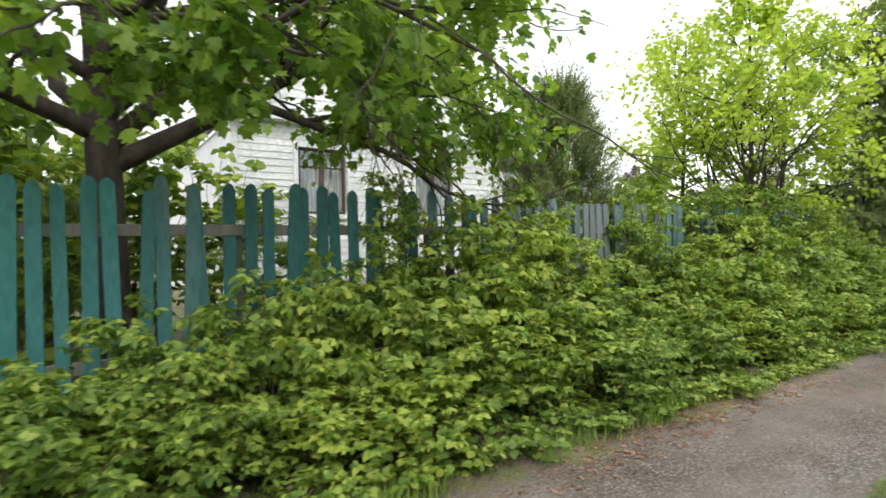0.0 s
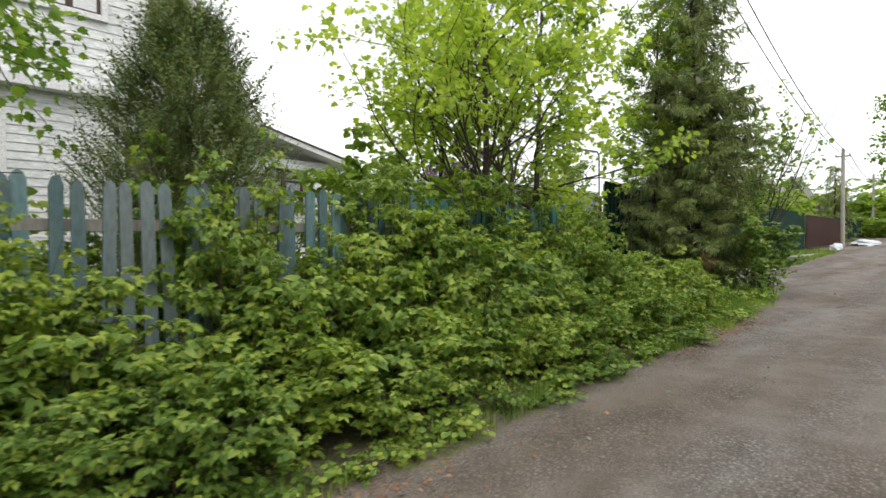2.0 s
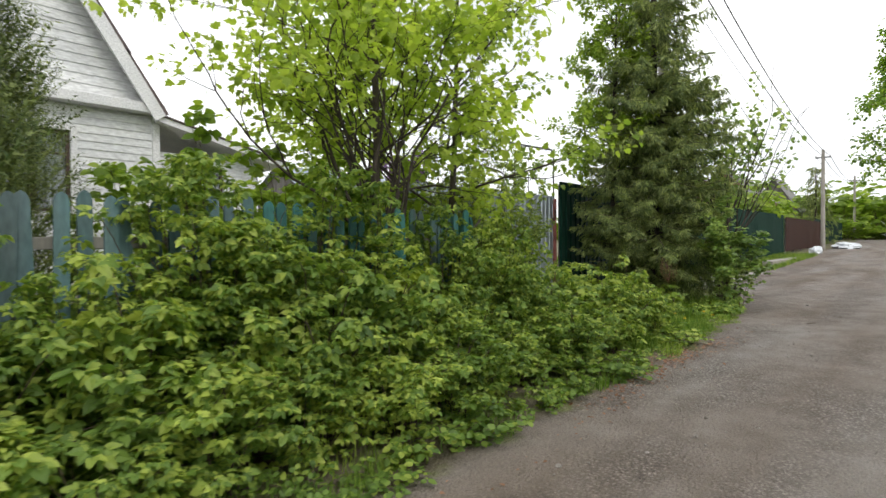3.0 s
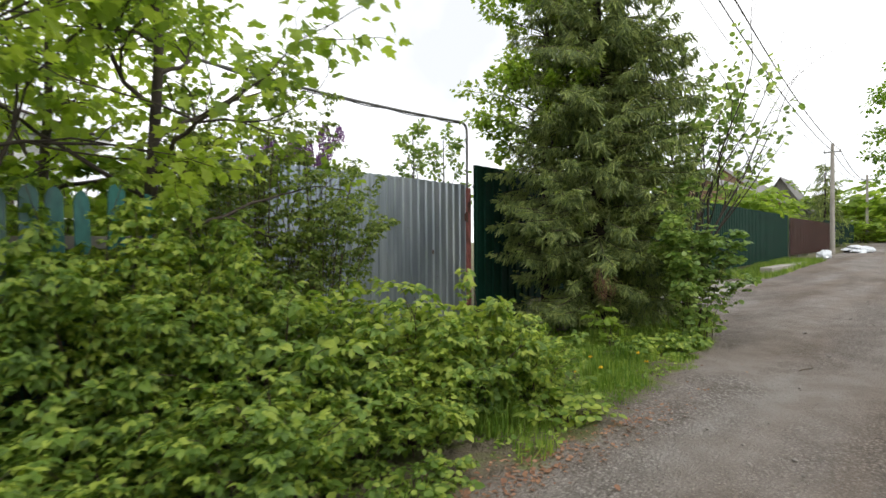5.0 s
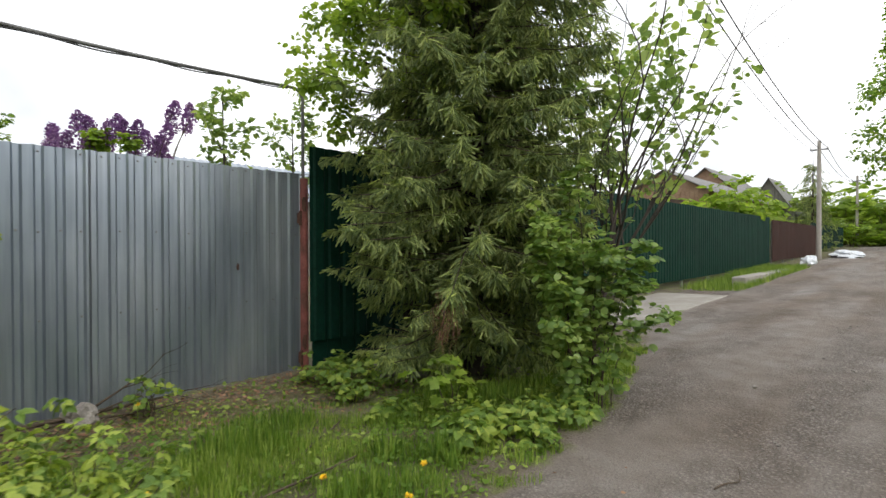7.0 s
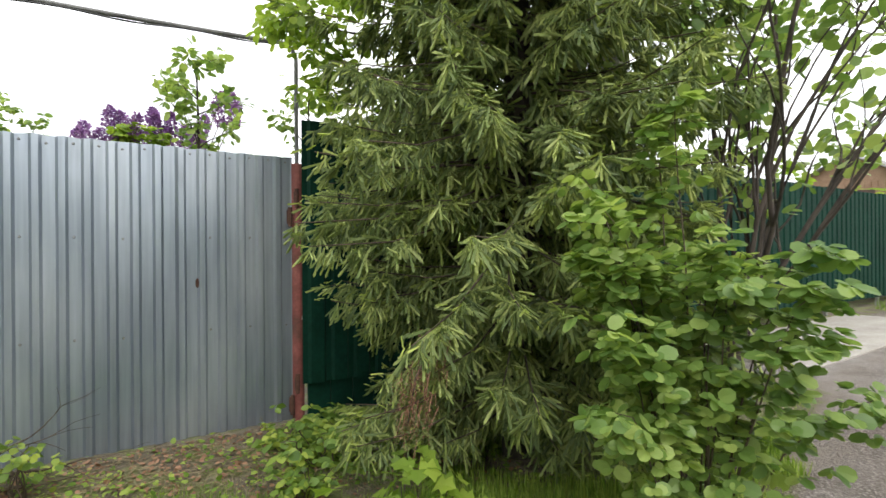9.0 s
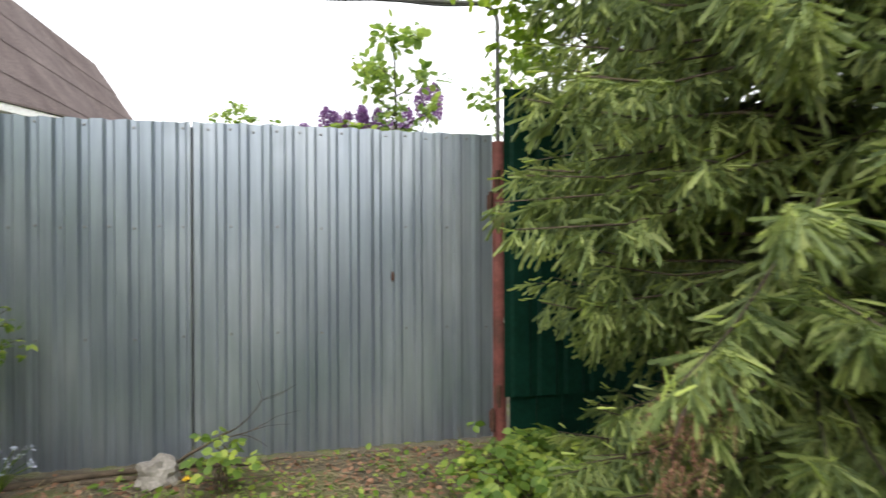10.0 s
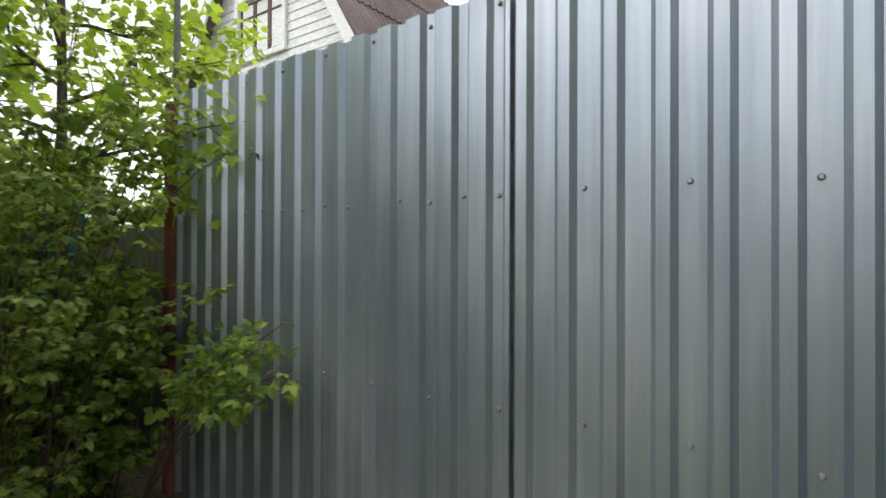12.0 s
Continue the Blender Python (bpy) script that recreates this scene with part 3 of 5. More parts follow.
def window_unit(x0, x1, z0, z1, y, split=2, frame_mat=DARKFRAME):
    w = thing("window", "white-trimmed window with dark wooden sashes and pale curtain", "window", "windows of the house", "structure")
    bm = bmesh.new()
    for d in ((x0 - 0.09, x0, z0 - 0.09, z1 + 0.09), (x1, x1 + 0.09, z0 - 0.09, z1 + 0.09), (x0, x1, z1, z1 + 0.09), (x0, x1, z0 - 0.09, z0)):
        box(bm, d[0], d[1], y - 0.045, y + 0.02, d[2], d[3], 0.005)
    part("casing", bm, TRIM, w, "white board casing")
    bm = bmesh.new()
    step = (x1 - x0) / split
    for k in range(split):
        a, b = x0 + k * step, x0 + (k + 1) * step
        for d in ((a, a + 0.05, z0, z1), (b - 0.05, b, z0, z1), (a + 0.05, b - 0.05, z1 - 0.05, z1), (a + 0.05, b - 0.05, z0, z0 + 0.05), (a + 0.05, b - 0.05, z0 + (z1 - z0) * 0.7, z0 + (z1 - z0) * 0.7 + 0.035)):
            box(bm, d[0], d[1], y + 0.025, y + 0.07, d[2], d[3], 0.004)
    sash = part("sash", bm, frame_mat, w, "dark brown wooden sash")
    boxed("pane", (x0 + 0.03, x1 - 0.03, y + 0.042, y + 0.046, z0 + 0.03, z1 - 0.03), GLASS, sash, "", 0).visible_shadow = False
    xs = np.linspace(x0, x1, 60)
    v = [(x, y + 0.16 + 0.02 * math.sin(x * 60), z) for x in xs for z in (z0, z1)]
    f = [(2 * k, 2 * k + 2, 2 * k + 3, 2 * k + 1) for k in range(59)]
    arrays("curtain", v, f, CURTAIN, w, "pale curtain", True)


def siding_wall(parent, x0, x1, z0, z1, y, holes, limit=None, step=0.125):
    """Lapped boards, cut at openings; limit(z) narrows a row for a gable."""
    z = z0
    while z < z1 - 0.01:
        h = min(step, z1 - z)
        a, b = (x0, x1) if limit is None else limit(z + h)
        if b - a < 0.06:
            break
        spans = [(a, b)]
        for hx0, hx1, hz0, hz1 in holes:
            if hz0 < z + h * 0.5 < hz1:
                spans = [s for p0, p1 in spans for s in ((p0, min(p1, hx0)), (max(p0, hx1), p1)) if s[1] - s[0] > 0.03]
        for p0, p1 in spans:
            v = [(p0, y, z), (p1, y, z), (p1, y - 0.022, z), (p0, y - 0.022, z), (p0, y, z + h), (p1, y, z + h), (p1, y - 0.006, z + h), (p0, y - 0.006, z + h)]
            f = [(3, 2, 6, 7), (0, 1, 2, 3), (7, 6, 5, 4), (0, 3, 7, 4), (2, 1, 5, 6)]
            arrays("board", v, f, SIDING, parent)
        z += step


def wall_block(name, x0, x1, z0, z1, y, holes, parent, thick=0.15):
    """A wall with real openings, put together from blocks."""
    bm = bmesh.new()
    xs = sorted({x0, x1, *[h[0] for h in holes], *[h[1] for h in holes]})
    for a, b in zip(xs[:-1], xs[1:]):
        cut = sorted([(h[2], h[3]) for h in holes if h[0] <= a + 1e-6 and h[1] >= b - 1e-6])
        z = z0
        for c0, c1 in cut:
            box(bm, a, b, y, y + thick, z, c0)
            z = c1
        box(bm, a, b, y, y + thick, z, z1)
    return part(name, bm, SIDING, parent)


def build_house():
    house = thing("house", "white boarded house with steep brown roof and gable to the road", "house", "", "", (0, 0, 0))
    holes = [(3.35, 4.3, 1.75, 3.0), (5.9, 6.85, 1.75, 3.0)]
    wall_block("wall", HX0, HX1, -0.1, EAVE, HY0, holes, house)
    siding_wall(house, HX0, HX1, 0.5, EAVE - 0.12, HY0, holes)
    boxed("plinth", (HX0 - 0.05, HX1 + 0.05, HY0 - 0.06, HY0, -0.1, 0.5), CONCRETE, house, "grey plinth")
    mid = (HX0 + HX1) / 2
    bm = bmesh.new()
    shape = ((HX0, EAVE), (HX1, EAVE), (HX1 - KNEE_IN, KNEE - 0.03), (mid, RIDGE - 0.05), (HX0 + KNEE_IN, KNEE - 0.03))
    f = [bm.verts.new((x, HY0 + 0.02, z)) for x, z in shape]
    b = [bm.verts.new((x, HY0 + 0.15, z)) for x, z in shape]
    bm.faces.new(f)
    bm.faces.new(b[::-1])
    for k in range(5):
        bm.faces.new((f[k], b[k], b[(k + 1) % 5], f[(k + 1) % 5]))
    bmesh.ops.recalc_face_normals(bm, faces=bm.faces)
    part("gable", bm, SIDING, house)
    attic = [(4.35, 5.6, 4.75, 5.75)]

    def inset(z):
        d = float(np.interp(z, [EAVE, KNEE, RIDGE], [0, KNEE_IN, mid - HX0]))
        return HX0 + d, HX1 - d

    siding_wall(house, HX0, HX1, EAVE + 0.1, RIDGE, HY0 + 0.018, attic, inset, 0.15)
    # ledge under the gable, rake boards, roof
    boxed("ledge", (HX0 - 0.08, HX1 + 0.08, HY0 - 0.25, HY0 - 0.03, EAVE - 0.1, EAVE + 0.06), TRIM, house, "white ledge board under the gable")
    slopes = []
    for side in (-1, 1):
        edge = HX0 if side < 0 else HX1
        foot, knee, top = Vector((edge, 0, EAVE)), Vector((edge - side * KNEE_IN, 0, KNEE)), Vector((mid, 0, RIDGE))
        slopes += [(side, foot - (knee - foot).normalized() * 0.14, knee), (side, knee, top)]
    for side, low, top in slopes:
        run = (top - low).normalized()
        nrm = Vector((side * run.z, 0, abs(run.x)))
        bm = bmesh.new()
        c = [low + nrm * -0.2, top + nrm * -0.2, top, low]
        f = [bm.verts.new((q.x, HY0 - 0.3, q.z)) for q in c]
        b = [bm.verts.new((q.x, HY0 - 0.26, q.z)) for q in c]
        bm.faces.new(f)
        bm.faces.new(b[::-1])
        for k in range(4):
            bm.faces.new((f[k], b[k], b[(k + 1) % 4], f[(k + 1) % 4]))
        bmesh.ops.recalc_face_normals(bm, faces=bm.faces)
        part("rake_board", bm, TRIM, house, "white rake board")
        # corrugated roof slope: ribs run down the slope
        ys = np.linspace(HY0 - 0.3, HY1, 280)
        courses = max(1, round((top - low).length / 1.0))
        for c in range(courses):
            p0, p1 = low + (top - low) * (c / courses), low + (top - low) * min(1.0, (c + 1) / courses + 0.02)
            v = []
            for yy in ys:
                wave = 0.02 * math.sin(yy * 2 * math.pi / 0.15)
                for q in (p0 + nrm * (0.05 + wave), p1 + nrm * (0.025 + wave), p1 + nrm * -0.005, p0 + nrm * -0.005):
                    v.append((q.x, yy, q.z))
            fc = []
            for k in range(len(ys) - 1):
                a, b2 = 4 * k, 4 * k + 4
                fc += [(a, b2, b2 + 1, a + 1), (a + 2, b2 + 2, b2 + 3, a + 3), (a, a + 3, b2 + 3, b2)]
            fc += [(0, 1, 2, 3), tuple(4 * (len(ys) - 1) + k for k in (3, 2, 1, 0))]
            arrays("roof_course", v, fc, ROOFSHEET, house, "brown corrugated roof sheets")
    boxed("side_wall", (HX1 - 0.15, HX1, HY0 + 0.15, HY1 - 0.3, -0.1, EAVE - 0.1), SIDING, house)
    boxed("side_wall", (HX0, HX0 + 0.15, HY0 + 0.15, HY1 - 0.3, -0.1, EAVE - 0.1), SIDING, house)
    boxed("rear_wall", (HX0, HX1, HY1 - 0.3, HY1 - 0.15, -0.1, EAVE), SIDING, house)
    boxed("attic_floor", (HX0 + 0.15, HX1 - 0.15, HY0 + 0.16, HY1 - 0.3, EAVE - 0.2, EAVE - 0.12), INTERIOR, house)
    boxed("corner_board", (HX1 - 0.06, HX1 + 0.06, HY0 - 0.04, HY0 + 0.1, 0.4, EAVE - 0.1), TRIM, house)
    boxed("corner_board", (HX0 - 0.06, HX0 + 0.06, HY0 - 0.04, HY0 + 0.1, 0.4, EAVE - 0.1), TRIM, house)
    for h in holes:
        window_unit(h[0], h[1], h[2], h[3], HY0)
    window_unit(*attic[0], HY0 - 0.02, 3)
    # annex with a lean-to roof
    annex = thing("house_annex", "low white boarded annex with lean-to roof on the house", "house", "", "")
    hole = [(8.4, 9.3, 1.75, 2.65)]
    wall_block("wall", HX1 + 0.06, 10.0, -0.1, 2.85, HY0 + 0.1, hole, annex)
    siding_wall(annex, HX1 + 0.06, 10.0, 0.4, 2.8, HY0 + 0.1, hole)
    boxed("side_wall", (9.85, 10.0, HY0 + 0.25, HY0 + 4, -0.1, 2.7), SIDING, annex)
    bm = bmesh.new()
    x0, x1, z0, z1 = HX1 - 0.02, 10.4, 3.3, 2.74
    pts = [(x0, z0), (x1, z1), (x1, z1 + 0.1), (x0, z0 + 0.1)]
    f = [bm.verts.new((x, HY0 - 0.25, z)) for x, z in pts]
    b = [bm.verts.new((x, HY0 + 4.2, z)) for x, z in pts]
    bm.faces.new(f)
    bm.faces.new(b[::-1])
    for k in range(4):
        bm.faces.new((f[k], b[k], b[(k + 1) % 4], f[(k + 1) % 4]))
    bmesh.ops.recalc_face_normals(bm, faces=bm.faces)
    part("lean_to_roof", bm, TRIM, annex, "white-edged lean-to roof")
    bm = bmesh.new()
    pts = [(x0, z0 + 0.104), (x1 + 0.05, z1 + 0.104), (x1 + 0.05, z1 + 0.13), (x0, z0 + 0.13)]
    f = [bm.verts.new((x, HY0 - 0.28, z)) for x, z in pts]
    b = [bm.verts.new((x, HY0 + 4.2, z)) for x, z in pts]
    bm.faces.new(f)
    bm.faces.new(b[::-1])
    for k in range(4):
        bm.faces.new((f[k], b[k], b[(k + 1) % 4], f[(k + 1) % 4]))
    bmesh.ops.recalc_face_normals(bm, faces=bm.faces)
    part("roof_sheet", bm, ROOFSHEET, annex, "dark roof covering")
    window_unit(*hole[0], HY0 + 0.1)


build_house()


# ---- plants ----
def shrub_variant(seed, height=1.0, radius=0.5, count=1500, shape=LOBED, leaf=0.085, mat=LEAF_HEDGE, name="shrub", label="", category="shrub", group="", low=0.05, canes_n=24, whorl=6):
    """A mound of arching canes, leafy to the ground: leaves in flat whorls with gaps between."""
    rng = np.random.default_rng(seed)
    sh = thing(name, label, category, group)
    canes, hubs, outs = [], [], []
    for k in range(canes_n):
        a = rng.uniform(0, 2 * math.pi)
        r = radius * math.sqrt(rng.uniform(0, 1))
        h = height * rng.uniform(0.55, 1.08) * (1 - 0.35 * (r / radius) ** 2)
        s = np.linspace(0, 1, 7)
        base = 0.3 * r
        x = (base + (r - base) * s ** 1.5) * math.cos(a) + 0.02 * np.sin(s * 9 + k)
        y = (base + (r - base) * s ** 1.5) * math.sin(a) + 0.02 * np.cos(s * 8 + k)
        z = h * np.sin(s * 1.45) / math.sin(1.45)
        c = np.stack([x, y, z], 1)
        canes.append((c, np.linspace(0.006, 0.002, 7)))
        m = max(2, count // (canes_n * whorl))
        t = low + (1 - low) * rng.uniform(0, 1, m) ** 0.75
        t[0] = 0.99
        i = np.minimum((t * 6).astype(int), 5)
        fr = (t * 6 - i)[:, None]
        at = c[i] * (1 - fr) + c[i + 1] * fr
        o = unit(rng.normal(size=(m, 3)) * [1, 1, 0.25] + np.array([math.cos(a), math.sin(a), 0]) * 0.4)
        hubs.append(at + o * rng.uniform(0.02, 0.16, m)[:, None])
        outs.append(o)
    hubs, outs = np.repeat(np.concatenate(hubs), whorl, 0), np.repeat(np.concatenate(outs), whorl, 0)
    m = len(hubs)
    turn = np.tile(np.arange(whorl) * 2 * np.pi / whorl, m // whorl) + rng.normal(0, 0.35, m)
    side = np.stack([np.cos(turn), np.sin(turn), rng.normal(-0.18, 0.3, m)], 1)
    face = np.repeat(unit(np.array([0, 0, 1.0]) + 0.6 * ball(rng, m // whorl)), whorl, 0) + 0.4 * outs
    along = unit(side + 0.35 * outs)
    v, f = strewn(*shape, hubs + along * 0.15 * leaf, along, unit(face + 0.4 * ball(rng, m)), leaf * rng.uniform(0.6, 1.35, m))
    tagged(tubes("cane", canes, TWIG, sh, "", 3), "", "", "", "stuff")
    arrays("foliage", v, f, mat, sh)
    return sh


def place_copies(variants, spots):
    """The first use of a variant moves it; further uses copy it."""
    used = set()
    for k, (x, y, s, h) in enumerate(spots):
        rng = random.Random(k * 7 + 1)
        v = variants[k % len(variants)]
        m = pose(x, y, float(ground_z(x, y)), 0, 0, rng.uniform(0, 360)) @ Matrix.Diagonal((s, s, h, 1))
        if v.name in used:
            c = copy_thing(v, Matrix.Identity(4))
            c.matrix_basis = m
        else:
            v.matrix_basis = m
            used.add(v.name)


def build_hedge():
    rng = random.Random(5)
    lab = "leafy bright green raspberry shrub in the roadside thicket"
    low = [shrub_variant(20 + k, 0.8, 0.48, 1500, TRIPLE, 0.07, LEAF_HEDGE, "roadside_shrub", lab, "shrub", "roadside thicket") for k in range(5)]
    spots = []
    x = -3.0
    while x < 10.5:
        s = rng.uniform(0.82, 1.08)
        spots.append((x, 2.5 + rng.uniform(-0.12, 0.14), s, s * rng.uniform(0.75, 1.05)))
        if x > 1.2 and not 8.0 < x + 0.25 < 8.8:
            s = rng.uniform(1.05, 1.3)
            spots.append((x + 0.25, 3.0 + rng.uniform(-0.12, 0.12), s, s * rng.uniform(0.9, 1.15)))
        x += 0.55
    spots += [(0.3, 2.95, 0.95, 1.1), (0.8, 2.95, 1.05, 1.25), (1.25, 2.95, 1.05, 1.3), (10.85, 2.7, 1.0, 1.25), (11.3, 2.55, 0.8, 0.9), (9.9, 3.3, 1.2, 1.3), (-0.2, 2.85, 0.9, 0.9), (-0.75, 2.9, 0.8, 0.8), (10.5, 3.95, 0.7, 0.65), (8.3, 3.05, 1.0, 0.95), (8.7, 2.95, 0.8, 0.8)]
    place_copies(low, spots)
    lab = "tall arching green shrub in the roadside thicket"
    tall = [shrub_variant(30 + k, 1.5, 0.5, 2300, TRIPLE, 0.066, LEAF_HEDGE, "tall_roadside_shrub", lab, "shrub", "roadside thicket", 0.2) for k in range(3)]
    place_copies(tall, [(2.95, 3.2, 0.9, 1.1), (1.85, 3.25, 0.9, 1.15), (2.4, 3.15, 1.0, 1.15), (3.55, 3.25, 0.85, 1.0), (5.35, 3.15, 0.7, 0.85), (4.75, 3.3, 0.85, 1.2), (6.05, 3.2, 1.0, 1.15), (5.95, 3.35, 1.1, 1.25), (6.3, 3.2, 1.1, 1.1), (6.9, 3.3, 1.2, 1.25), (7.5, 3.3, 1.1, 1.2), (4.6, 3.85, 1.0, 1.25), (8.95, 3.25, 0.9, 0.9), (8.15, 3.25, 0.9, 1.1), (8.6, 3.2, 0.85, 1.1), (8.85, 3.1, 0.8, 1.0), (9.1, 3.15, 0.85, 1.05), (9.4, 3.5, 0.95, 0.95)])
    lab = "tall leafy garden shrub behind the picket fence"
    pale = [shrub_variant(82 + k, 2.1, 0.75, 2200, TOOTHED, 0.08, LEAF_MID, "garden_shrub", "tall pale green garden shrub behind the picket fence", "shrub", "garden shrubs", 0.1) for k in range(2)]
    place_copies(pale, [(5.95, 4.35, 0.8, 0.95), (6.7, 4.5, 1.0, 1.12), (7.5, 4.7, 1.1, 1.15), (8.4, 4.7, 1.1, 1.1), (9.1, 5.0, 1.0, 1.0), (8.05, 4.25, 0.8, 0.95), (8.65, 4.15, 0.7, 0.85), (7.2, 4.2, 0.7, 0.9), (9.45, 6.7, 1.1, 1.25), (8.7, 6.9, 1.0, 1.15)])
    tall = [shrub_variant(80 + k, 2.1, 0.75, 1500, TOOTHED, 0.1, LEAF_HEDGE, "garden_shrub", lab, "shrub", "garden shrubs", 0.1) for k in range(2)]
    place_copies(tall, [(3.9, 4.7, 0.8, 0.8), (1.6, 4.9, 0.9, 0.75), (-1.2, 6.4, 1.4, 1.35), (-3.0, 6.2, 1.5, 1.4), (-4.8, 5.8, 1.5, 1.4), (0.5, 7.4, 1.3, 1.25), (1.5, 7.6, 1.2, 1.3), (-0.3, 5.6, 1.1, 1.05),
                        (-6.5, 8.0, 2.2, 2.0), (-3.6, 9.5, 2.2, 2.0), (-1.0, 10.5, 2.0, 1.9), (10.9, 8.5, 1.1, 1.0), (-7.0, 4.8, 1.6, 1.5), (9.65, 4.75, 0.75, 0.8), (-0.6, 7.2, 1.5, 1.85), (0.35, 8.4, 1.4, 1.85), (-1.8, 7.6, 1.5, 1.9)])
    lab = "low weedy ground plant along the road's edge"
    weed = [shrub_variant(90 + k, 0.3, 0.3, 300, TOOTHED, 0.055, LEAF_HEDGE, "verge_weed", lab, "weed", "verge weeds", 0.0, 10, 5) for k in range(3)]
    spots = [(-2.2 + 0.33 * k + rng.uniform(-0.1, 0.1), 2.12 + rng.uniform(-0.05, 0.15), rng.uniform(0.5, 0.9), rng.uniform(0.4, 0.8)) for k in range(38)]
    spots += [(14.0, 4.6, 1.2, 1.2), (13.8, 4.2, 0.8, 0.8), (14.0, 3.1, 0.6, 0.6), (14.3, 2.75, 0.6, 0.7), (14.7, 2.6, 0.7, 0.7), (11.5, 2.45, 1.1, 0.8), (11.2, 2.25, 1.0, 0.7), (14.0, 5.0, 0.9, 0.8), (14.3, 4.9, 0.8, 0.9)]
    place_copies(weed, spots)
    lab = "broad-leaved green weed growing in the verge grass"
    broad = [shrub_variant(190 + k, 0.3, 0.22, 110, TRIPLE, 0.13, LEAF_HEDGE, "broad_weed", lab, "weed", "verge weeds", 0.1, 8, 4) for k in range(2)]
    place_copies(broad, [(13.6, 2.7, 0.8, 0.7), (13.9, 2.65, 0.9, 0.75), (14.2, 2.5, 0.8, 0.7), (14.45, 2.45, 0.8, 0.75), (13.85, 2.35, 0.6, 0.5), (14.2, 4.75, 1.0, 0.75), (14.35, 5.1, 0.9, 0.7), (13.75, 3.55, 0.8, 0.6)])


build_hedge()


def grow(rng, start, direction, length, radius, level, lines, tips, gravity=0.0, wander=0.18, forks=(3, 4), shrink=0.62, angle=0.8):
    """Branches by forking: fills lines with tapering limbs and tips with (place, direction)."""
    steps = 7
    pts, d = [np.array(start, float)], unit(np.array(direction, float))
    for _ in range(steps):
        d = unit(d + wander * rng.normal(size=3) * [1, 1, 0.6] + np.array([0, 0, -gravity]))
        pts.append(pts[-1] + d * length / steps)
    rad = np.linspace(radius, radius * 0.45, steps + 1)
    lines.append((np.array(pts), rad))
    if level == 0:
        for f in range(2, steps + 1):
            tips.append((pts[f], d))
        return
    for k in range(int(rng.integers(forks[0], forks[1] + 1))):
        f = int(rng.integers(2, steps + 1))
        side = unit(rng.normal(size=3) * [1, 1, 0.5])
        nd = unit(unit(pts[f] - pts[f - 1]) + angle * side)
        grow(rng, pts[f], nd, length * shrink * rng.uniform(0.8, 1.15), rad[f] * 0.68, level - 1, lines, tips, gravity, wander, forks, shrink, angle)
    grow(rng, pts[-1], d, length * shrink, rad[-1] * 0.9, level - 1, lines, tips, gravity, wander, forks, shrink, angle)


def leafy_tree(name, label, seed, trunk, limbs, leaf_mat, shape, leaf, per_tip, spread=0.14, category="tree", keep=None, up=0.7, **kw):
    """trunk: (points, radii); limbs: (start, direction, length, radius, level)."""
    rng = np.random.default_rng(seed)
    tree = thing(name, label, category)
    lines, tips = [], []
    for start, direction, length, radius, level in limbs:
        grow(rng, start, direction, length, radius, level, lines, tips, **kw)
    tubes("trunk", [trunk], BARK, tree, "", 10)
    if keep is not None:
        tips = [t for t in tips if keep(t[0])]
    at = np.repeat(np.array([t[0] for t in tips]), per_tip, 0)
    di = np.repeat(np.array([t[1] for t in tips]), per_tip, 0)
    off = rng.normal(size=at.shape)
    at = at + unit(off) * rng.uniform(0.02, spread, len(at))[:, None]
    v, f = leaves_at(rng, shape, at, unit(0.7 * unit(off) + 0.5 * di), leaf, up)
    tubes("limb", lines, BARK, tree, "", 5)
    arrays("crown", v, f, leaf_mat, tree)
    return tree


def ring_limbs(x, y, z0, z1, count, long0, long1, radius, level, rise=0.6, seed=1):
    """Limbs spiralling up a straight trunk."""
    rng = random.Random(seed)
    out = []
    for k in range(count):
        f = k / (count - 1)
        a = k * 2.4 + rng.uniform(-0.4, 0.4)
        out.append(((x, y, z0 + (z1 - z0) * f), (math.cos(a), math.sin(a), rise + 0.5 * f), (long0 + (long1 - long0) * f) * rng.uniform(0.8, 1.15), radius * (1 - 0.5 * f), level))
    return out


def fan_limbs(x, y, count, long0, long1, radius, level, lean, seed):
    """Stems rising in a vase from one low fork, and shorter limbs off them."""
    rng = random.Random(seed)
    out = []
    for k in range(count):
        a = k * 2.4 + rng.uniform(-0.4, 0.4)
        d = lean * rng.uniform(0.25, 1.1)
        out.append(((x, y, 0.35 + 0.8 * rng.random()), (d * math.cos(a), d * math.sin(a), 1.0), rng.uniform(long0, long1), radius, level))
    return out


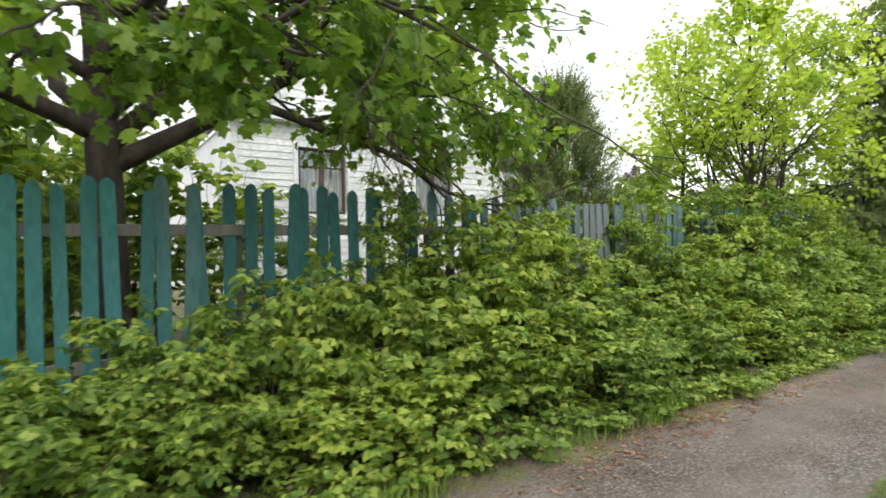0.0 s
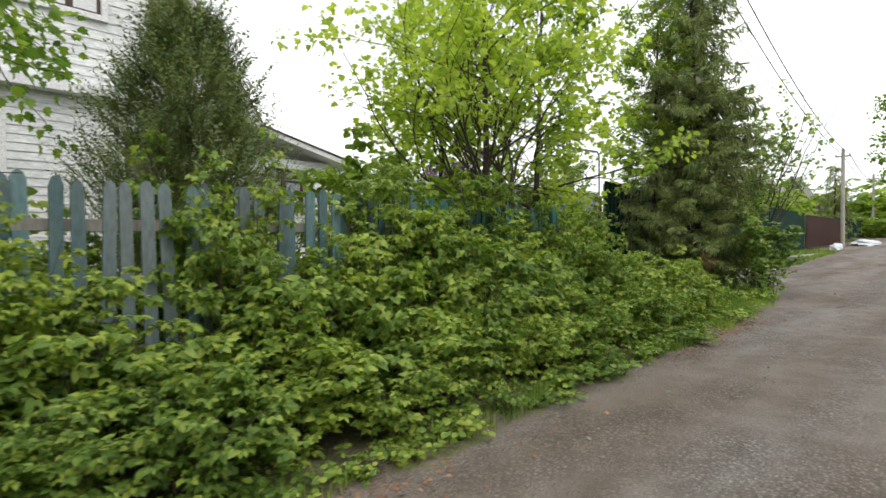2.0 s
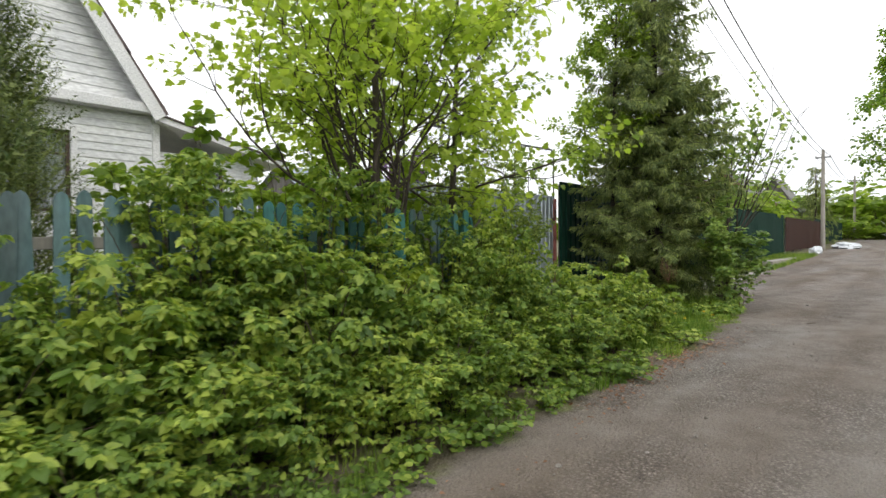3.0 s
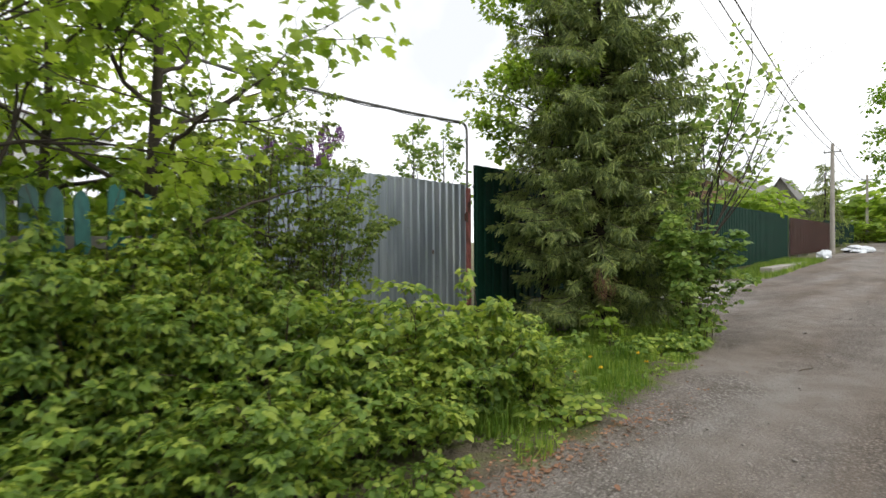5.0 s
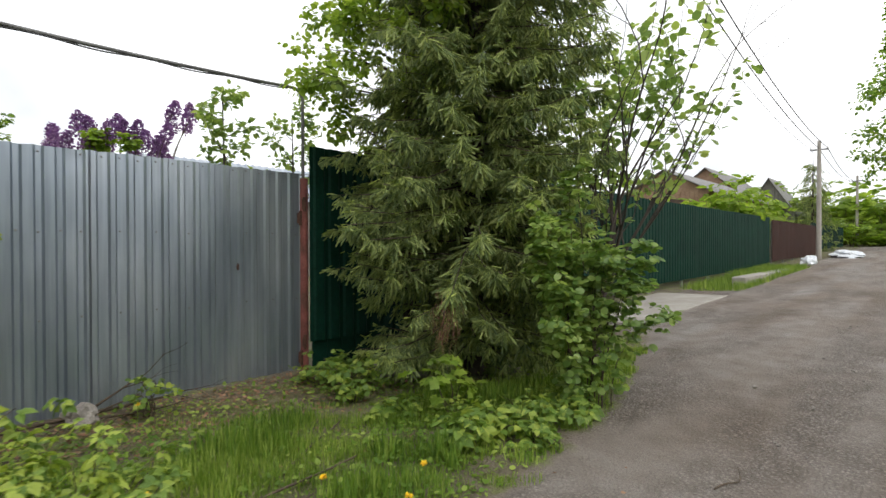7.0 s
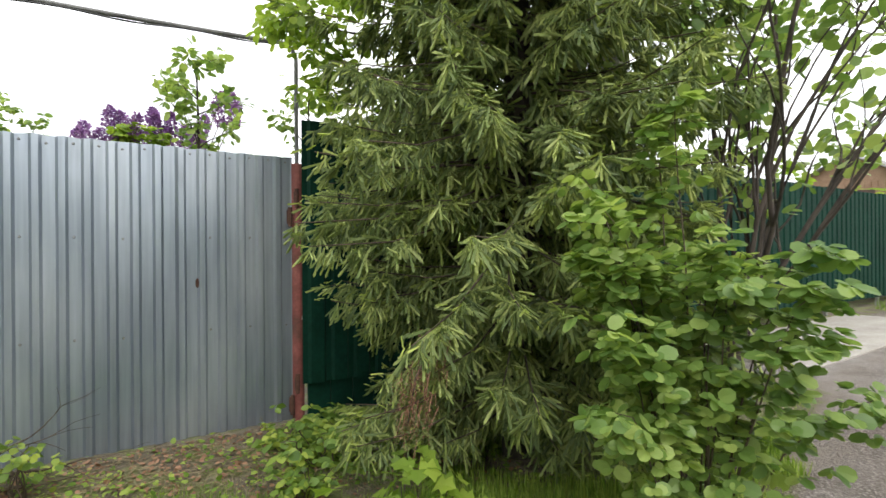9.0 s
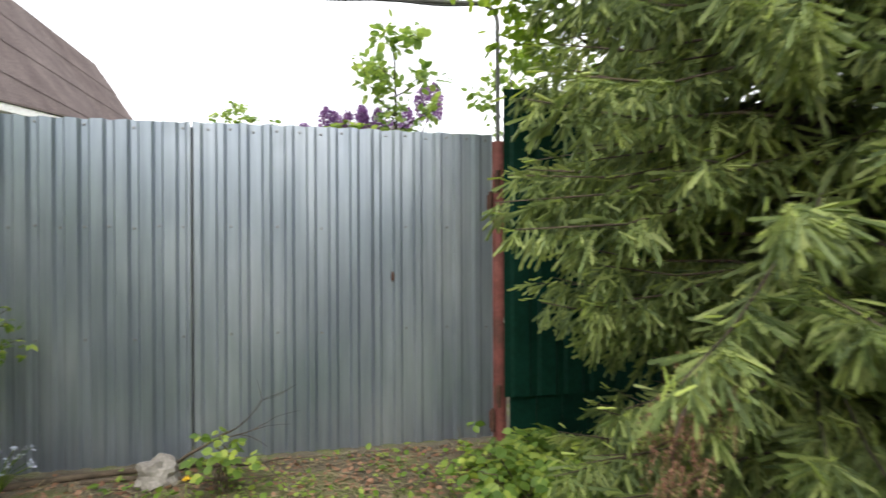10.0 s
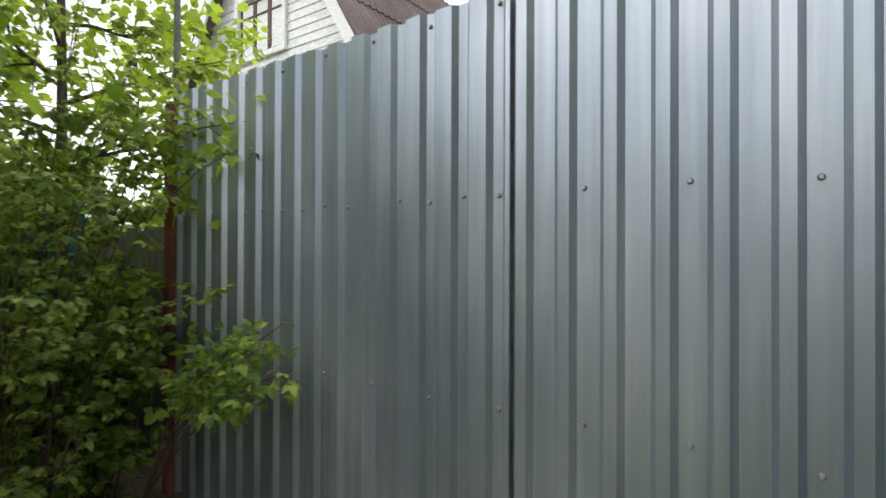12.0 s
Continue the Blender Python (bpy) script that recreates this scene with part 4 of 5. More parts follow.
def build_trees():
    # old maple behind the picket fence
    trunk = ([(0.12, 4.1, -0.1), (0.15, 4.1, 0.9), (0.12, 4.1, 1.8), (0.1, 4.15, 2.6), (0.0, 4.2, 3.6)], [0.135, 0.115, 0.105, 0.085, 0.05])
    limbs = [((0.15, 4.1, 1.7), (0.95, -0.25, 0.5), 2.4, 0.075, 3), ((0.14, 4.1, 1.85), (0.8, 0.05, 0.65), 2.4, 0.075, 3), ((0.12, 4.1, 1.9), (-0.8, -0.35, 0.45), 1.8, 0.07, 3), ((0.12, 4.1, 2.0), (0.75, -0.65, 0.35), 1.9, 0.045, 3),
             ((0.1, 4.12, 2.3), (0.2, -0.8, 0.4), 1.5, 0.055, 3), ((0.1, 4.15, 2.7), (-0.5, 0.6, 0.6), 1.6, 0.045, 3), ((0.05, 4.2, 3.0), (0.85, -0.1, 0.45), 2.0, 0.045, 3), ((0.0, 4.2, 3.5), (-0.1, -0.2, 1), 1.3, 0.04, 3), ((0.05, 4.15, 2.8), (-0.8, -0.5, 0.45), 1.6, 0.045, 3), ((0.05, 4.1, 2.3), (-0.9, -0.1, 0.65), 1.7, 0.05, 3), ((0.12, 4.1, 2.0), (0.6, -0.2, 0.9), 2.6, 0.07, 3), ((0.12, 4.1, 1.95), (-0.7, 0.3, 0.6), 2.0, 0.06, 3)]
    leafy_tree("maple_tree", "spreading green maple with dark forked limbs behind the fence", 11, trunk, limbs, LEAF_TREE, MAPLE, 0.08, 5, 0.2, keep=lambda q: q[2] > 1.85 and q[1] > 1.9 and q[0] < 4.6, gravity=0.035, forks=(3, 4))
    # young bright maples by the fence
    trunk = ([(7.9, 3.85, -0.1), (7.9, 3.84, 1.0), (7.93, 3.82, 2.2), (7.9, 3.82, 3.6), (7.92, 3.82, 5.1)], [0.05, 0.045, 0.035, 0.024, 0.008])
    limbs = fan_limbs(7.9, 3.84, 13, 1.5, 2.3, 0.022, 2, 0.62, 4) + ring_limbs(7.91, 3.83, 1.6, 4.9, 15, 1.0, 0.3, 0.016, 2, 0.7, 2)
    leafy_tree("young_maple_tree", "slender young maple with bright yellow-green leaves", 21, trunk, limbs, LEAF_YOUNG, MAPLE, 0.075, 4, 0.15, gravity=-0.01, forks=(2, 3))
    trunk = ([(9.1, 4.0, -0.1), (9.13, 3.98, 1.2), (9.2, 3.95, 2.4), (9.22, 3.9, 4.4)], [0.05, 0.043, 0.03, 0.012])
    leafy_tree("young_maple_tree", "young maple with yellow-green leaves beside the gate thicket", 22, trunk, ring_limbs(9.18, 3.95, 1.3, 4.2, 15, 1.05, 0.4, 0.02, 2, 0.5, 5), LEAF_MID, MAPLE, 0.065, 3, 0.17, gravity=0.0, forks=(2, 3))
    trunk = ([(8.8, 5.5, -0.1), (8.82, 5.48, 1.2), (8.9, 5.45, 2.4), (8.92, 5.4, 4.6)], [0.05, 0.043, 0.03, 0.012])
    leafy_tree("young_maple_tree", "young maple with pale leaves in the garden behind the gate post", 23, trunk, ring_limbs(8.88, 5.45, 1.7, 4.4, 16, 0.85, 0.4, 0.02, 2, 0.4, 8), LEAF_YOUNG, MAPLE, 0.08, 3, 0.18, gravity=0.0, forks=(2, 3))
    # leafy tree growing into the spruce, and the open sallow beside it
    trunk = ([(15.0, 4.75, -0.1), (14.95, 4.72, 1.5), (14.9, 4.65, 3.0), (14.9, 4.6, 5.9)], [0.06, 0.05, 0.04, 0.012])
    leafy_tree("sallow_tree", "leafy yellow-green sallow crowded against the spruce", 33, trunk, ring_limbs(14.9, 4.65, 2.2, 5.8, 24, 0.75, 0.5, 0.02, 2, 0.6, 7), LEAF_MID, ROUND, 0.06, 6, 0.14, forks=(2, 3))
    trunk = ([(16.0, 3.0, -0.1), (16.02, 2.99, 0.3), (16.04, 2.98, 0.6)], [0.07, 0.06, 0.05])
    limbs = [((16.02, 2.99, 0.4 + 0.04 * k), (0.3 + 0.26 * math.cos(k * 1.3), -0.06 + 0.22 * math.sin(k * 1.9), 1.0), 2.0 + 0.25 * (k % 4), 0.021, 2) for k in range(10)]
    leafy_tree("sallow_tree", "open sallow with bare dark stems and broad round leaves", 31, trunk, limbs, LEAF_ROUND, ROUND, 0.09, 3, 0.13, gravity=-0.01, wander=0.1, forks=(2, 3), shrink=0.55, angle=0.6, keep=lambda q: q[0] > 15.6 and q[1] > 1.9 and q[2] > 1.3)
    # lilac's neighbours behind the gate
    for x, y, h, seed in ((13.5, 6.1, 2.95, 35), (14.6, 6.5, 3.0, 36)):
        trunk = ([(x, y, -0.1), (x + 0.03, y, 1.5), (x, y, h)], [0.025, 0.018, 0.006])
        leafy_tree("sapling", "thin young sapling showing above the gate", seed, trunk, ring_limbs(x, y, 1.8, h, 9, 0.38, 0.2, 0.01, 1, 0.6, seed), LEAF_ROUND, ROUND, 0.065, 3, 0.09, forks=(2, 2))
    # tall tree on the far side of the road
    trunk = ([(58, -0.9, 0.4), (58, -0.9, 6), (58.1, -0.8, 12), (58, -0.7, 20)], [0.3, 0.24, 0.16, 0.05])
    leafy_tree("birch_tree", "tall leafy tree standing far along the road", 41, trunk, ring_limbs(58, -0.9, 5.5, 19, 24, 4.3, 2.0, 0.08, 2, 0.3, 9), LEAF_TREE, TOOTHED, 0.25, 6, 0.6, forks=(3, 3))


build_trees()


# spruce: whorls of drooping boughs, each a fan of needled twigs
def needle_sprig(rng, count=44, core=0.0):
    """A twig with needles all round; core: thickness of the dense needle sleeve."""
    v, f = [], []
    for k in range(count):
        y = k / count
        a = k * 2.399
        r = 0.175 * (1 - 0.3 * y)
        tip = np.array([r * math.cos(a), y + 0.06, 0.8 * r * math.sin(a)])
        b = np.array([0.0, y, 0.0])
        side = np.array([-math.sin(a), 0, math.cos(a)]) * 0.034
        v += [b - side, b + side, tip]
        f.append((3 * k, 3 * k + 1, 3 * k + 2))
    k = len(v)
    if core:
        ring = [(core, 0.0), (-0.6 * core, core), (-0.6 * core, -core)]
        v += [np.array((0.5 * x, 0.0, 0.5 * z)) for x, z in ring] + [np.array((0.85 * x, 0.88, 0.85 * z)) for x, z in ring] + [np.array((0.0, 1.0, 0.0))]
        for a in range(3):
            b = (a + 1) % 3
            f += [(k + a, k + b, k + 3 + b), (k + a, k + 3 + b, k + 3 + a), (k + 3 + a, k + 3 + b, k + 6)]
    else:
        v += [np.array(c) for c in ((-0.02, 0, 0), (0.02, 0, 0), (0.0, 1.0, 0))]
        f.append((k, k + 1, k + 2))
    return np.array(v), np.array(f)


def build_spruce(name, label, x, y, height, radius, seed, detail=1.0, base=0.0):
    rng = np.random.default_rng(seed)
    tree = thing(name, label, "tree")
    z0 = float(ground_z(x, y)) + base
    lines, org, alo, siz, nor = [], [], [], [], []
    k, z = 0, 0.28
    while z < height - 0.1:
        f = z / height
        fine = detail * (1.0 if z < 4.6 else 0.5)
        reach = radius * float(np.interp(f, [0, 0.05, 0.14, 0.35, 0.55, 0.75, 1.0], [0.5, 0.78, 1.0, 0.95, 0.74, 0.5, 0.03])) + 0.05
        for j in range(10 if z < 4.6 else 8):
            a = j * 2 * math.pi / 10 + k * 1.3 + rng.normal(0, 0.4)
            ln = reach * rng.uniform(0.55, 1.12)
            s = np.linspace(0, 1, 10)
            lift = rng.uniform(-0.05, 0.35)
            zz = z0 + z + rng.normal(0, 0.12) + ln * (lift * s - 0.42 * s ** 1.6 + 0.2 * s ** 4)
            zz = np.maximum(zz, z0 + 0.1)
            bend = rng.normal(0, 0.25)
            c = np.stack([x + np.cos(a + bend * s) * ln * s, y + np.sin(a + bend * s) * ln * s, zz], 1)
            lines.append((c[::3], np.linspace(0.011, 0.003, 4)))
            d = unit(np.gradient(c, axis=0))
            m = int(ln * 37 * fine) + 3
            t = 0.08 + 0.92 * rng.uniform(0, 1, m) ** 0.75
            i = np.minimum((t * 9).astype(int), 8)
            fr = (t * 9 - i)[:, None]
            at = c[i] * (1 - fr) + c[i + 1] * fr
            side = np.stack([-np.sin(np.full(m, a)), np.cos(np.full(m, a)), np.zeros(m)], 1) * np.where(rng.uniform(size=m) < 0.5, -1, 1)[:, None]
            hang = rng.uniform(0.2, 2.1, m)[:, None] * (rng.uniform(size=m) < 0.85)[:, None]
            al = unit(0.5 * d[i] + rng.uniform(0.3, 0.9, m)[:, None] * side + np.array([0, 0, -1.0]) * hang + 0.35 * ball(rng, m))
            # a side twig: two sprigs end to end and two forking off
            long = rng.uniform(0.1, 0.26, m) * (1.1 - 0.45 * t) / fine ** 0.4
            for part_way, turn, share in ((0.0, 0.0, 0.62), (0.5, 0.0, 0.55), (0.25, 0.75, 0.5), (0.4, -0.75, 0.45)):
                org.append(at + al * (part_way * long)[:, None])
                alo.append(unit(al + turn * unit(np.cross(al, [0, 0, 1.0]) + 0.01) + np.array([0, 0, -0.2]) + 0.2 * ball(rng, m)))
                nor.append(unit(np.array([0, 0, 1.0]) + 0.5 * ball(rng, m)))
                siz.append(share * long + 0.03)
        k += 1
        z += (0.115 if z < 4.6 else 0.19) / min(1.0, detail) ** 0.5
    org, alo, nor, siz = (np.concatenate(q) for q in (org, alo, nor, siz))
    tubes("trunk", [([(x, y, z0 - 0.1), (x, y, z0 + height * 0.5), (x, y, z0 + height)], [0.12, 0.07, 0.01])], BARK, tree, "", 9)
    tagged(tubes("bough", lines, TWIG, tree, "", 3), "", "", "", "stuff")
    tv, tf = needle_sprig(rng, 12, 0.078)
    v, f = strewn(tv, tf, org, alo, nor, siz)
    arrays("needles", v, f, NEEDLE, tree)
    if detail >= 1:
        ends = np.concatenate([np.repeat(c[-2:], 4, 0) for c, _ in lines])
        away = unit((ends - np.array([x, y, 0])) * [1, 1, 0])
        m = len(ends)
        at = ends + rng.normal(size=(m, 3)) * [0.04, 0.04, 0.03]
        v, f = strewn(*needle_sprig(rng, 8, 0.09), at, unit(away + 0.8 * ball(rng, m) + [0, 0, -0.3]), ball(rng, m) + [0, 0, 1.0], rng.uniform(0.035, 0.075, m))
        tagged(arrays("new_growth", v, f, SHOOT, tree, "pale green new growth"), "", "", "", "stuff")
    return tree


build_spruce("spruce_tree", "dense dark green spruce with drooping boughs down to the grass", 15.2, 3.98, 9.2, 1.42, 51)


def build_thuja(x, y, height, radius, seed):
    rng = np.random.default_rng(seed)
    tree = thing("juniper_tree", "dense columnar dark green juniper behind the picket fence", "tree")
    m = 11000
    t = rng.uniform(0.03, 1, m)
    prof = radius * np.clip(1.0 - np.abs(t - 0.4) ** 2.2 * 2.3, 0.06, 1) * (1 - 0.08 * np.sin(t * 31))
    a = rng.uniform(0, 2 * np.pi, m)
    lump = 1 + 0.2 * np.sin(a * 3 + t * 9) + 0.2 * np.sin(a * 5 - t * 19) + 0.2 * np.sin(a * 11 + t * 43)
    r = prof * lump * rng.uniform(0.3, 1.0, m) ** 0.6 * 1.06
    at = np.stack([x + r * np.cos(a), y + r * np.sin(a), t * height], 1)
    out = np.stack([np.cos(a), np.sin(a), np.zeros(m)], 1)
    al = unit(out * 0.7 + np.array([0, 0, 1.0]) + 0.45 * ball(rng, m))
    tv, tf = needle_sprig(rng, 12)
    v, f = strewn(tv, tf, at, al, unit(out + 0.4 * ball(rng, m)), rng.uniform(0.13, 0.22, m) * (1 + 0.9 * (rng.uniform(size=m) < 0.08)))
    tubes("trunk", [([(x, y, -0.1), (x, y, height * 0.9)], [0.07, 0.01])], BARK, tree, "", 7)
    arrays("foliage", v, f, THUJA, tree)


build_thuja(4.95, 4.65, 3.05, 0.64, 61)


def build_gate_plants():
    b = shrub_variant(71, 3.0, 0.98, 8000, TRIPLE, 0.05, LEAF_SHRUB, "tall_shrub", "tall leafy green shrub leaning on the gate post", "shrub", "", 0.1, 60)
    b.matrix_basis = pose(10.2, 4.7, 0)
    b = shrub_variant(74, 2.2, 0.7, 4600, TRIPLE, 0.048, LEAF_SHRUB, "tall_shrub", "tall green shrub at the end of the roadside thicket", "shrub", "", 0.1, 40)
    b.matrix_basis = pose(10.6, 4.25, 0) @ Matrix.Diagonal((1, 1, 1.12, 1))
    b = shrub_variant(75, 0.55, 0.25, 110, LOBED, 0.085, LEAF_MID, "maple_seedling", "bright yellow-green maple seedling under the spruce", "seedling", "", 0.2, 6, 4)
    b.matrix_basis = pose(13.95, 3.15, 0)
    b = shrub_variant(76, 0.42, 0.14, 120, TOOTHED, 0.05, LEAF_HEDGE, "tall_weed", "upright leafy weed growing at the gate", "weed", "", 0.1, 7, 4)
    b.matrix_basis = pose(12.4, 5.1, -0.04)
    b = shrub_variant(73, 1.35, 0.55, 3600, TOOTHED, 0.05, LEAF_HEDGE, "low_shrub", "dense low shrub crowding the foot of the gate post", "shrub", "", 0.02, 40)
    b.matrix_basis = pose(10.05, 5.1, -0.03)
    b = shrub_variant(72, 1.95, 0.66, 5600, ROUND, 0.055, LEAF_ROUND, "shadbush", "round-leaved green bush growing into the spruce", "shrub", "", 0.1)
    b.matrix_basis = pose(14.95, 2.55, 0.0)


build_gate_plants()


# ---- far things ----
def utility_pole(x, y, height, label):
    pole = thing("utility_pole", label, "utility pole", "poles along the road")
    z = float(ground_z(x, y))
    bm = bmesh.new()
    bmesh.ops.create_cone(bm, cap_ends=True, segments=12, radius1=0.13, radius2=0.085, depth=height + 0.3, matrix=Matrix.Translation((x, y, z + height / 2 - 0.15)))
    part("shaft", bm, CONCRETE, pole)
    arm = boxed("crossarm", (x - 0.04, x + 0.04, y - 0.4, y + 0.4, z + height - 0.5, z + height - 0.42), STEEL, pole, "steel crossarm")
    for dy in (-0.35, 0, 0.35):
        bm = bmesh.new()
        bmesh.ops.create_cone(bm, cap_ends=True, segments=10, radius1=0.04, radius2=0.03, depth=0.12, matrix=Matrix.Translation((x, y + dy, z + height - 0.36)))
        part("insulator", bm, TRIM, arm)
    return z + height - 0.4


POLES = [(16.6, 4.3, 8.6), (43.6, 4.6, 6.0), (70.0, 5.2, 6.2)]
tops = [utility_pole(x, y, h, "grey concrete utility pole with crossarm and wires") for x, y, h in POLES]
for k in range(2):
    (xa, ya, _), (xb, yb, _) = POLES[k], POLES[k + 1]
    for dy in (-0.35, 0.0, 0.35):
        f = np.linspace(0, 1, 24)
        c = np.stack([xa + (xb - xa) * f, ya + dy + (yb - ya) * f, tops[k] + (tops[k + 1] - tops[k]) * f - 0.9 * 4 * f * (1 - f) * (0.7 + 0.3 * abs(dy))], 1)
        tagged(tubes("overhead_wire", [(c, [0.01 + 0.009 * (dy != 0.35)] * 24)], RUBBER, None, "", 4), "thin dark overhead wire slung between concrete poles", "wire", "overhead wires")
bm = box(bmesh.new(), 19.3, 24.3, 3.85, 5.4, -0.12, 0.035, 0.01)
for q in bm.verts:
    q.co.z += float(ground_z(q.co.x, q.co.y))
tagged(part("concrete_slab", bm, CONCRETE), "pale concrete driveway slab before the green fence", "slab")


def building(name, label, x0, x1, y0, y1, base, eave, ridge, along, wall_mat, roof_mat, lap=0.3):
    """A small gabled house; along: the way its ridge runs."""
    house = thing(name, label, "house")
    bm = bmesh.new()
    box(bm, x0, x1, y0, y1, base, eave)
    part("wall", bm, wall_mat, house)
    if along == "x":
        m = (y0 + y1) / 2
        for x in (x0, x1 - 0.12):
            gab = bmesh.new()
            tri = [(x, y0, eave), (x, y1, eave), (x, m, ridge)]
            f = [gab.verts.new(c) for c in tri]
            b = [gab.verts.new((c[0] + 0.12, c[1], c[2])) for c in tri]
            gab.faces.new(f), gab.faces.new(b[::-1])
            for k in range(3):
                gab.faces.new((f[k], b[k], b[(k + 1) % 3], f[(k + 1) % 3]))
            bmesh.ops.recalc_face_normals(gab, faces=gab.faces)
            part("gable", gab, wall_mat, house)
        ends = [((y0 - lap, eave - lap * (ridge - eave) / (m - y0)), (m, ridge)), ((y1 + lap, eave - lap * (ridge - eave) / (m - y0)), (m, ridge))]
    else:
        m = (x0 + x1) / 2
        for y in (y0, y1 - 0.12):
            gab = bmesh.new()
            tri = [(x0, y, eave), (x1, y, eave), (m, y, ridge)]
            f = [gab.verts.new(c) for c in tri]
            b = [gab.verts.new((c[0], c[1] + 0.12, c[2])) for c in tri]
            gab.faces.new(f), gab.faces.new(b[::-1])
            for k in range(3):
                gab.faces.new((f[k], b[k], b[(k + 1) % 3], f[(k + 1) % 3]))
            bmesh.ops.recalc_face_normals(gab, faces=gab.faces)
            part("gable", gab, wall_mat, house)
        ends = [((x0 - lap, eave - lap * (ridge - eave) / (m - x0)), (m, ridge)), ((x1 + lap, eave - lap * (ridge - eave) / (m - x0)), (m, ridge))]
    a0, a1 = ((x0, x1) if along == "x" else (y0, y1))
    for (ta, za), (tb, zb) in ends:
        us = np.linspace(a0 - lap, a1 + lap, 60)
        v = []
        for k, u in enumerate(us):
            o = 0.05 * (k % 2)
            for t, z in ((ta, za + 0.05 + o), (tb, zb + 0.05 + o), (tb, zb + 0.01), (ta, za + 0.01)):
                v.append((u, t, z) if along == "x" else (t, u, z))
        f = []
        for k in range(59):
            p, q = 4 * k, 4 * k + 4
            f += [(p, q, q + 1, p + 1), (p + 2, q + 2, q + 3, p + 3), (p, p + 3, q + 3, q), (p + 1, q + 1, q + 2, p + 2)]
        arrays("roof_slope", v, f, roof_mat, house)
    return house


def build_far():
    h = building("wooden_house", "tan plank house with low grey roof behind the green fence", 36, 46, 7.6, 11.4, 0.3, 3.7, 4.7, "x", PLANK, SLATE)
    boxed("window", (35.95, 36.0, 8.7, 9.3, 2.6, 3.4), DARKFRAME, h, "small dark gable window", 0.01)
    for k in range(19):
        boxed("plank", (35.97, 36.0, 7.62 + 0.2 * k, 7.79 + 0.2 * k, 0.4, 3.7), PLANK, h, "", 0.004)
    building("wooden_house", "old shed with wide slatted grey roof behind the fences", 46.5, 54, 8.6, 13.0, 0.5, 4.2, 6.0, "x", PLANK, SLATE)
    building("far_house", "small distant house with pointed grey gable", 74, 80, 10.5, 15.0, 1.0, 4.5, 8.0, "x", GREYWOOD, SLATE)
    building("outbuilding", "low outbuilding with pale grey roof beyond the gate", 17.5, 26, 19, 24, 0, 3.2, 4.6, "x", GREYWOOD, ZINC)
    build_spruce("far_spruce", "dark conical spruce standing beyond the utility pole", 55, 6.4, 6.5, 1.6, 57, 0.1)
    rng = random.Random(12)
    tall = shrub_variant(85, 2.1, 0.8, 520, TOOTHED, 0.19, LEAF_MID, "distant_bush", "leafy bush rising above the steel fence", "shrub", "bushes behind the fence", 0.05)
    tall.matrix_basis = pose(18.0, 7.4, 0)
    for k in range(16):
        x = 19.5 + 1.7 * k
        s = rng.uniform(1.3, 1.9)
        c = copy_thing(tall, Matrix.Identity(4))
        c.matrix_basis = pose(x, 6.9 + rng.uniform(-0.2, 0.8), float(ground_z(x, 6)), 0, 0, rng.uniform(0, 360)) @ Matrix.Diagonal((s, s, rng.uniform(1.1, 1.5) + (0.35 if 34 < x < 47 else 0.0), 1))
        tagged(c, "leafy bush rising above the steel fence", "shrub", "bushes behind the fence")
    for k in range(20):
        s = rng.uniform(3.0, 4.5)
        x, y = 72 + rng.uniform(0, 14), -9 + 1.3 * k
        c = copy_thing(tall, Matrix.Identity(4))
        c.matrix_basis = pose(x, y, -0.2, 0, 0, rng.uniform(0, 360)) @ Matrix.Diagonal((s, s, rng.uniform(2.2, 3.6), 1))
        tagged(c, "distant leafy tree closing the road's end", "tree", "trees at the road's end")
    for k in range(14):
        c = copy_thing(tall, Matrix.Identity(4))
        c.matrix_basis = pose(69 + rng.uniform(-1, 1), -6 + 1.25 * k, 0.7, 0, 0, rng.uniform(0, 360)) @ Matrix.Diagonal((1.9, 1.9, 0.8 if 2 < k < 9 else 1.3, 1))
        tagged(c, "distant low bush at the road's end", "shrub", "trees at the road's end")
    # unseen bush row, added so the gate reflects green below the sky
    for k in range(22):
        s = rng.uniform(1.6, 2.2)
        x = -8 + 2.2 * k
        c = copy_thing(tall, Matrix.Identity(4))
        c.matrix_basis = pose(x, -4.6 + rng.uniform(-0.4, 0.3), float(ground_z(x, 0)), 0, 0, rng.uniform(0, 360)) @ Matrix.Diagonal((s, s, rng.uniform(1.4, 2.0), 1))
        tagged(c, "unseen leafy bush added across the road for the gate to reflect", "shrub", "bushes across the road")


build_far()


def lump(name, x, y, z, sx, sy, sz, material, label, category, seed, rough=0.25, sub=3):
    """A rounded, uneven body lying on the ground."""
    bm = bmesh.new()
    bmesh.ops.create_icosphere(bm, subdivisions=sub, radius=1.0)
    for v in bm.verts:
        d = noise.noise(v.co * 1.6 + Vector((seed, 0, 0))) * rough + noise.noise(v.co * 4 + Vector((0, seed, 0))) * rough * 0.35
        v.co = v.co * (1 + d)
        v.co = Vector((v.co.x * sx, v.co.y * sy, max(v.co.z, -0.5) * sz))
    ob = part(name, bm, material)
    ob.location = (x, y, z)
    return tagged(ob, label, category)


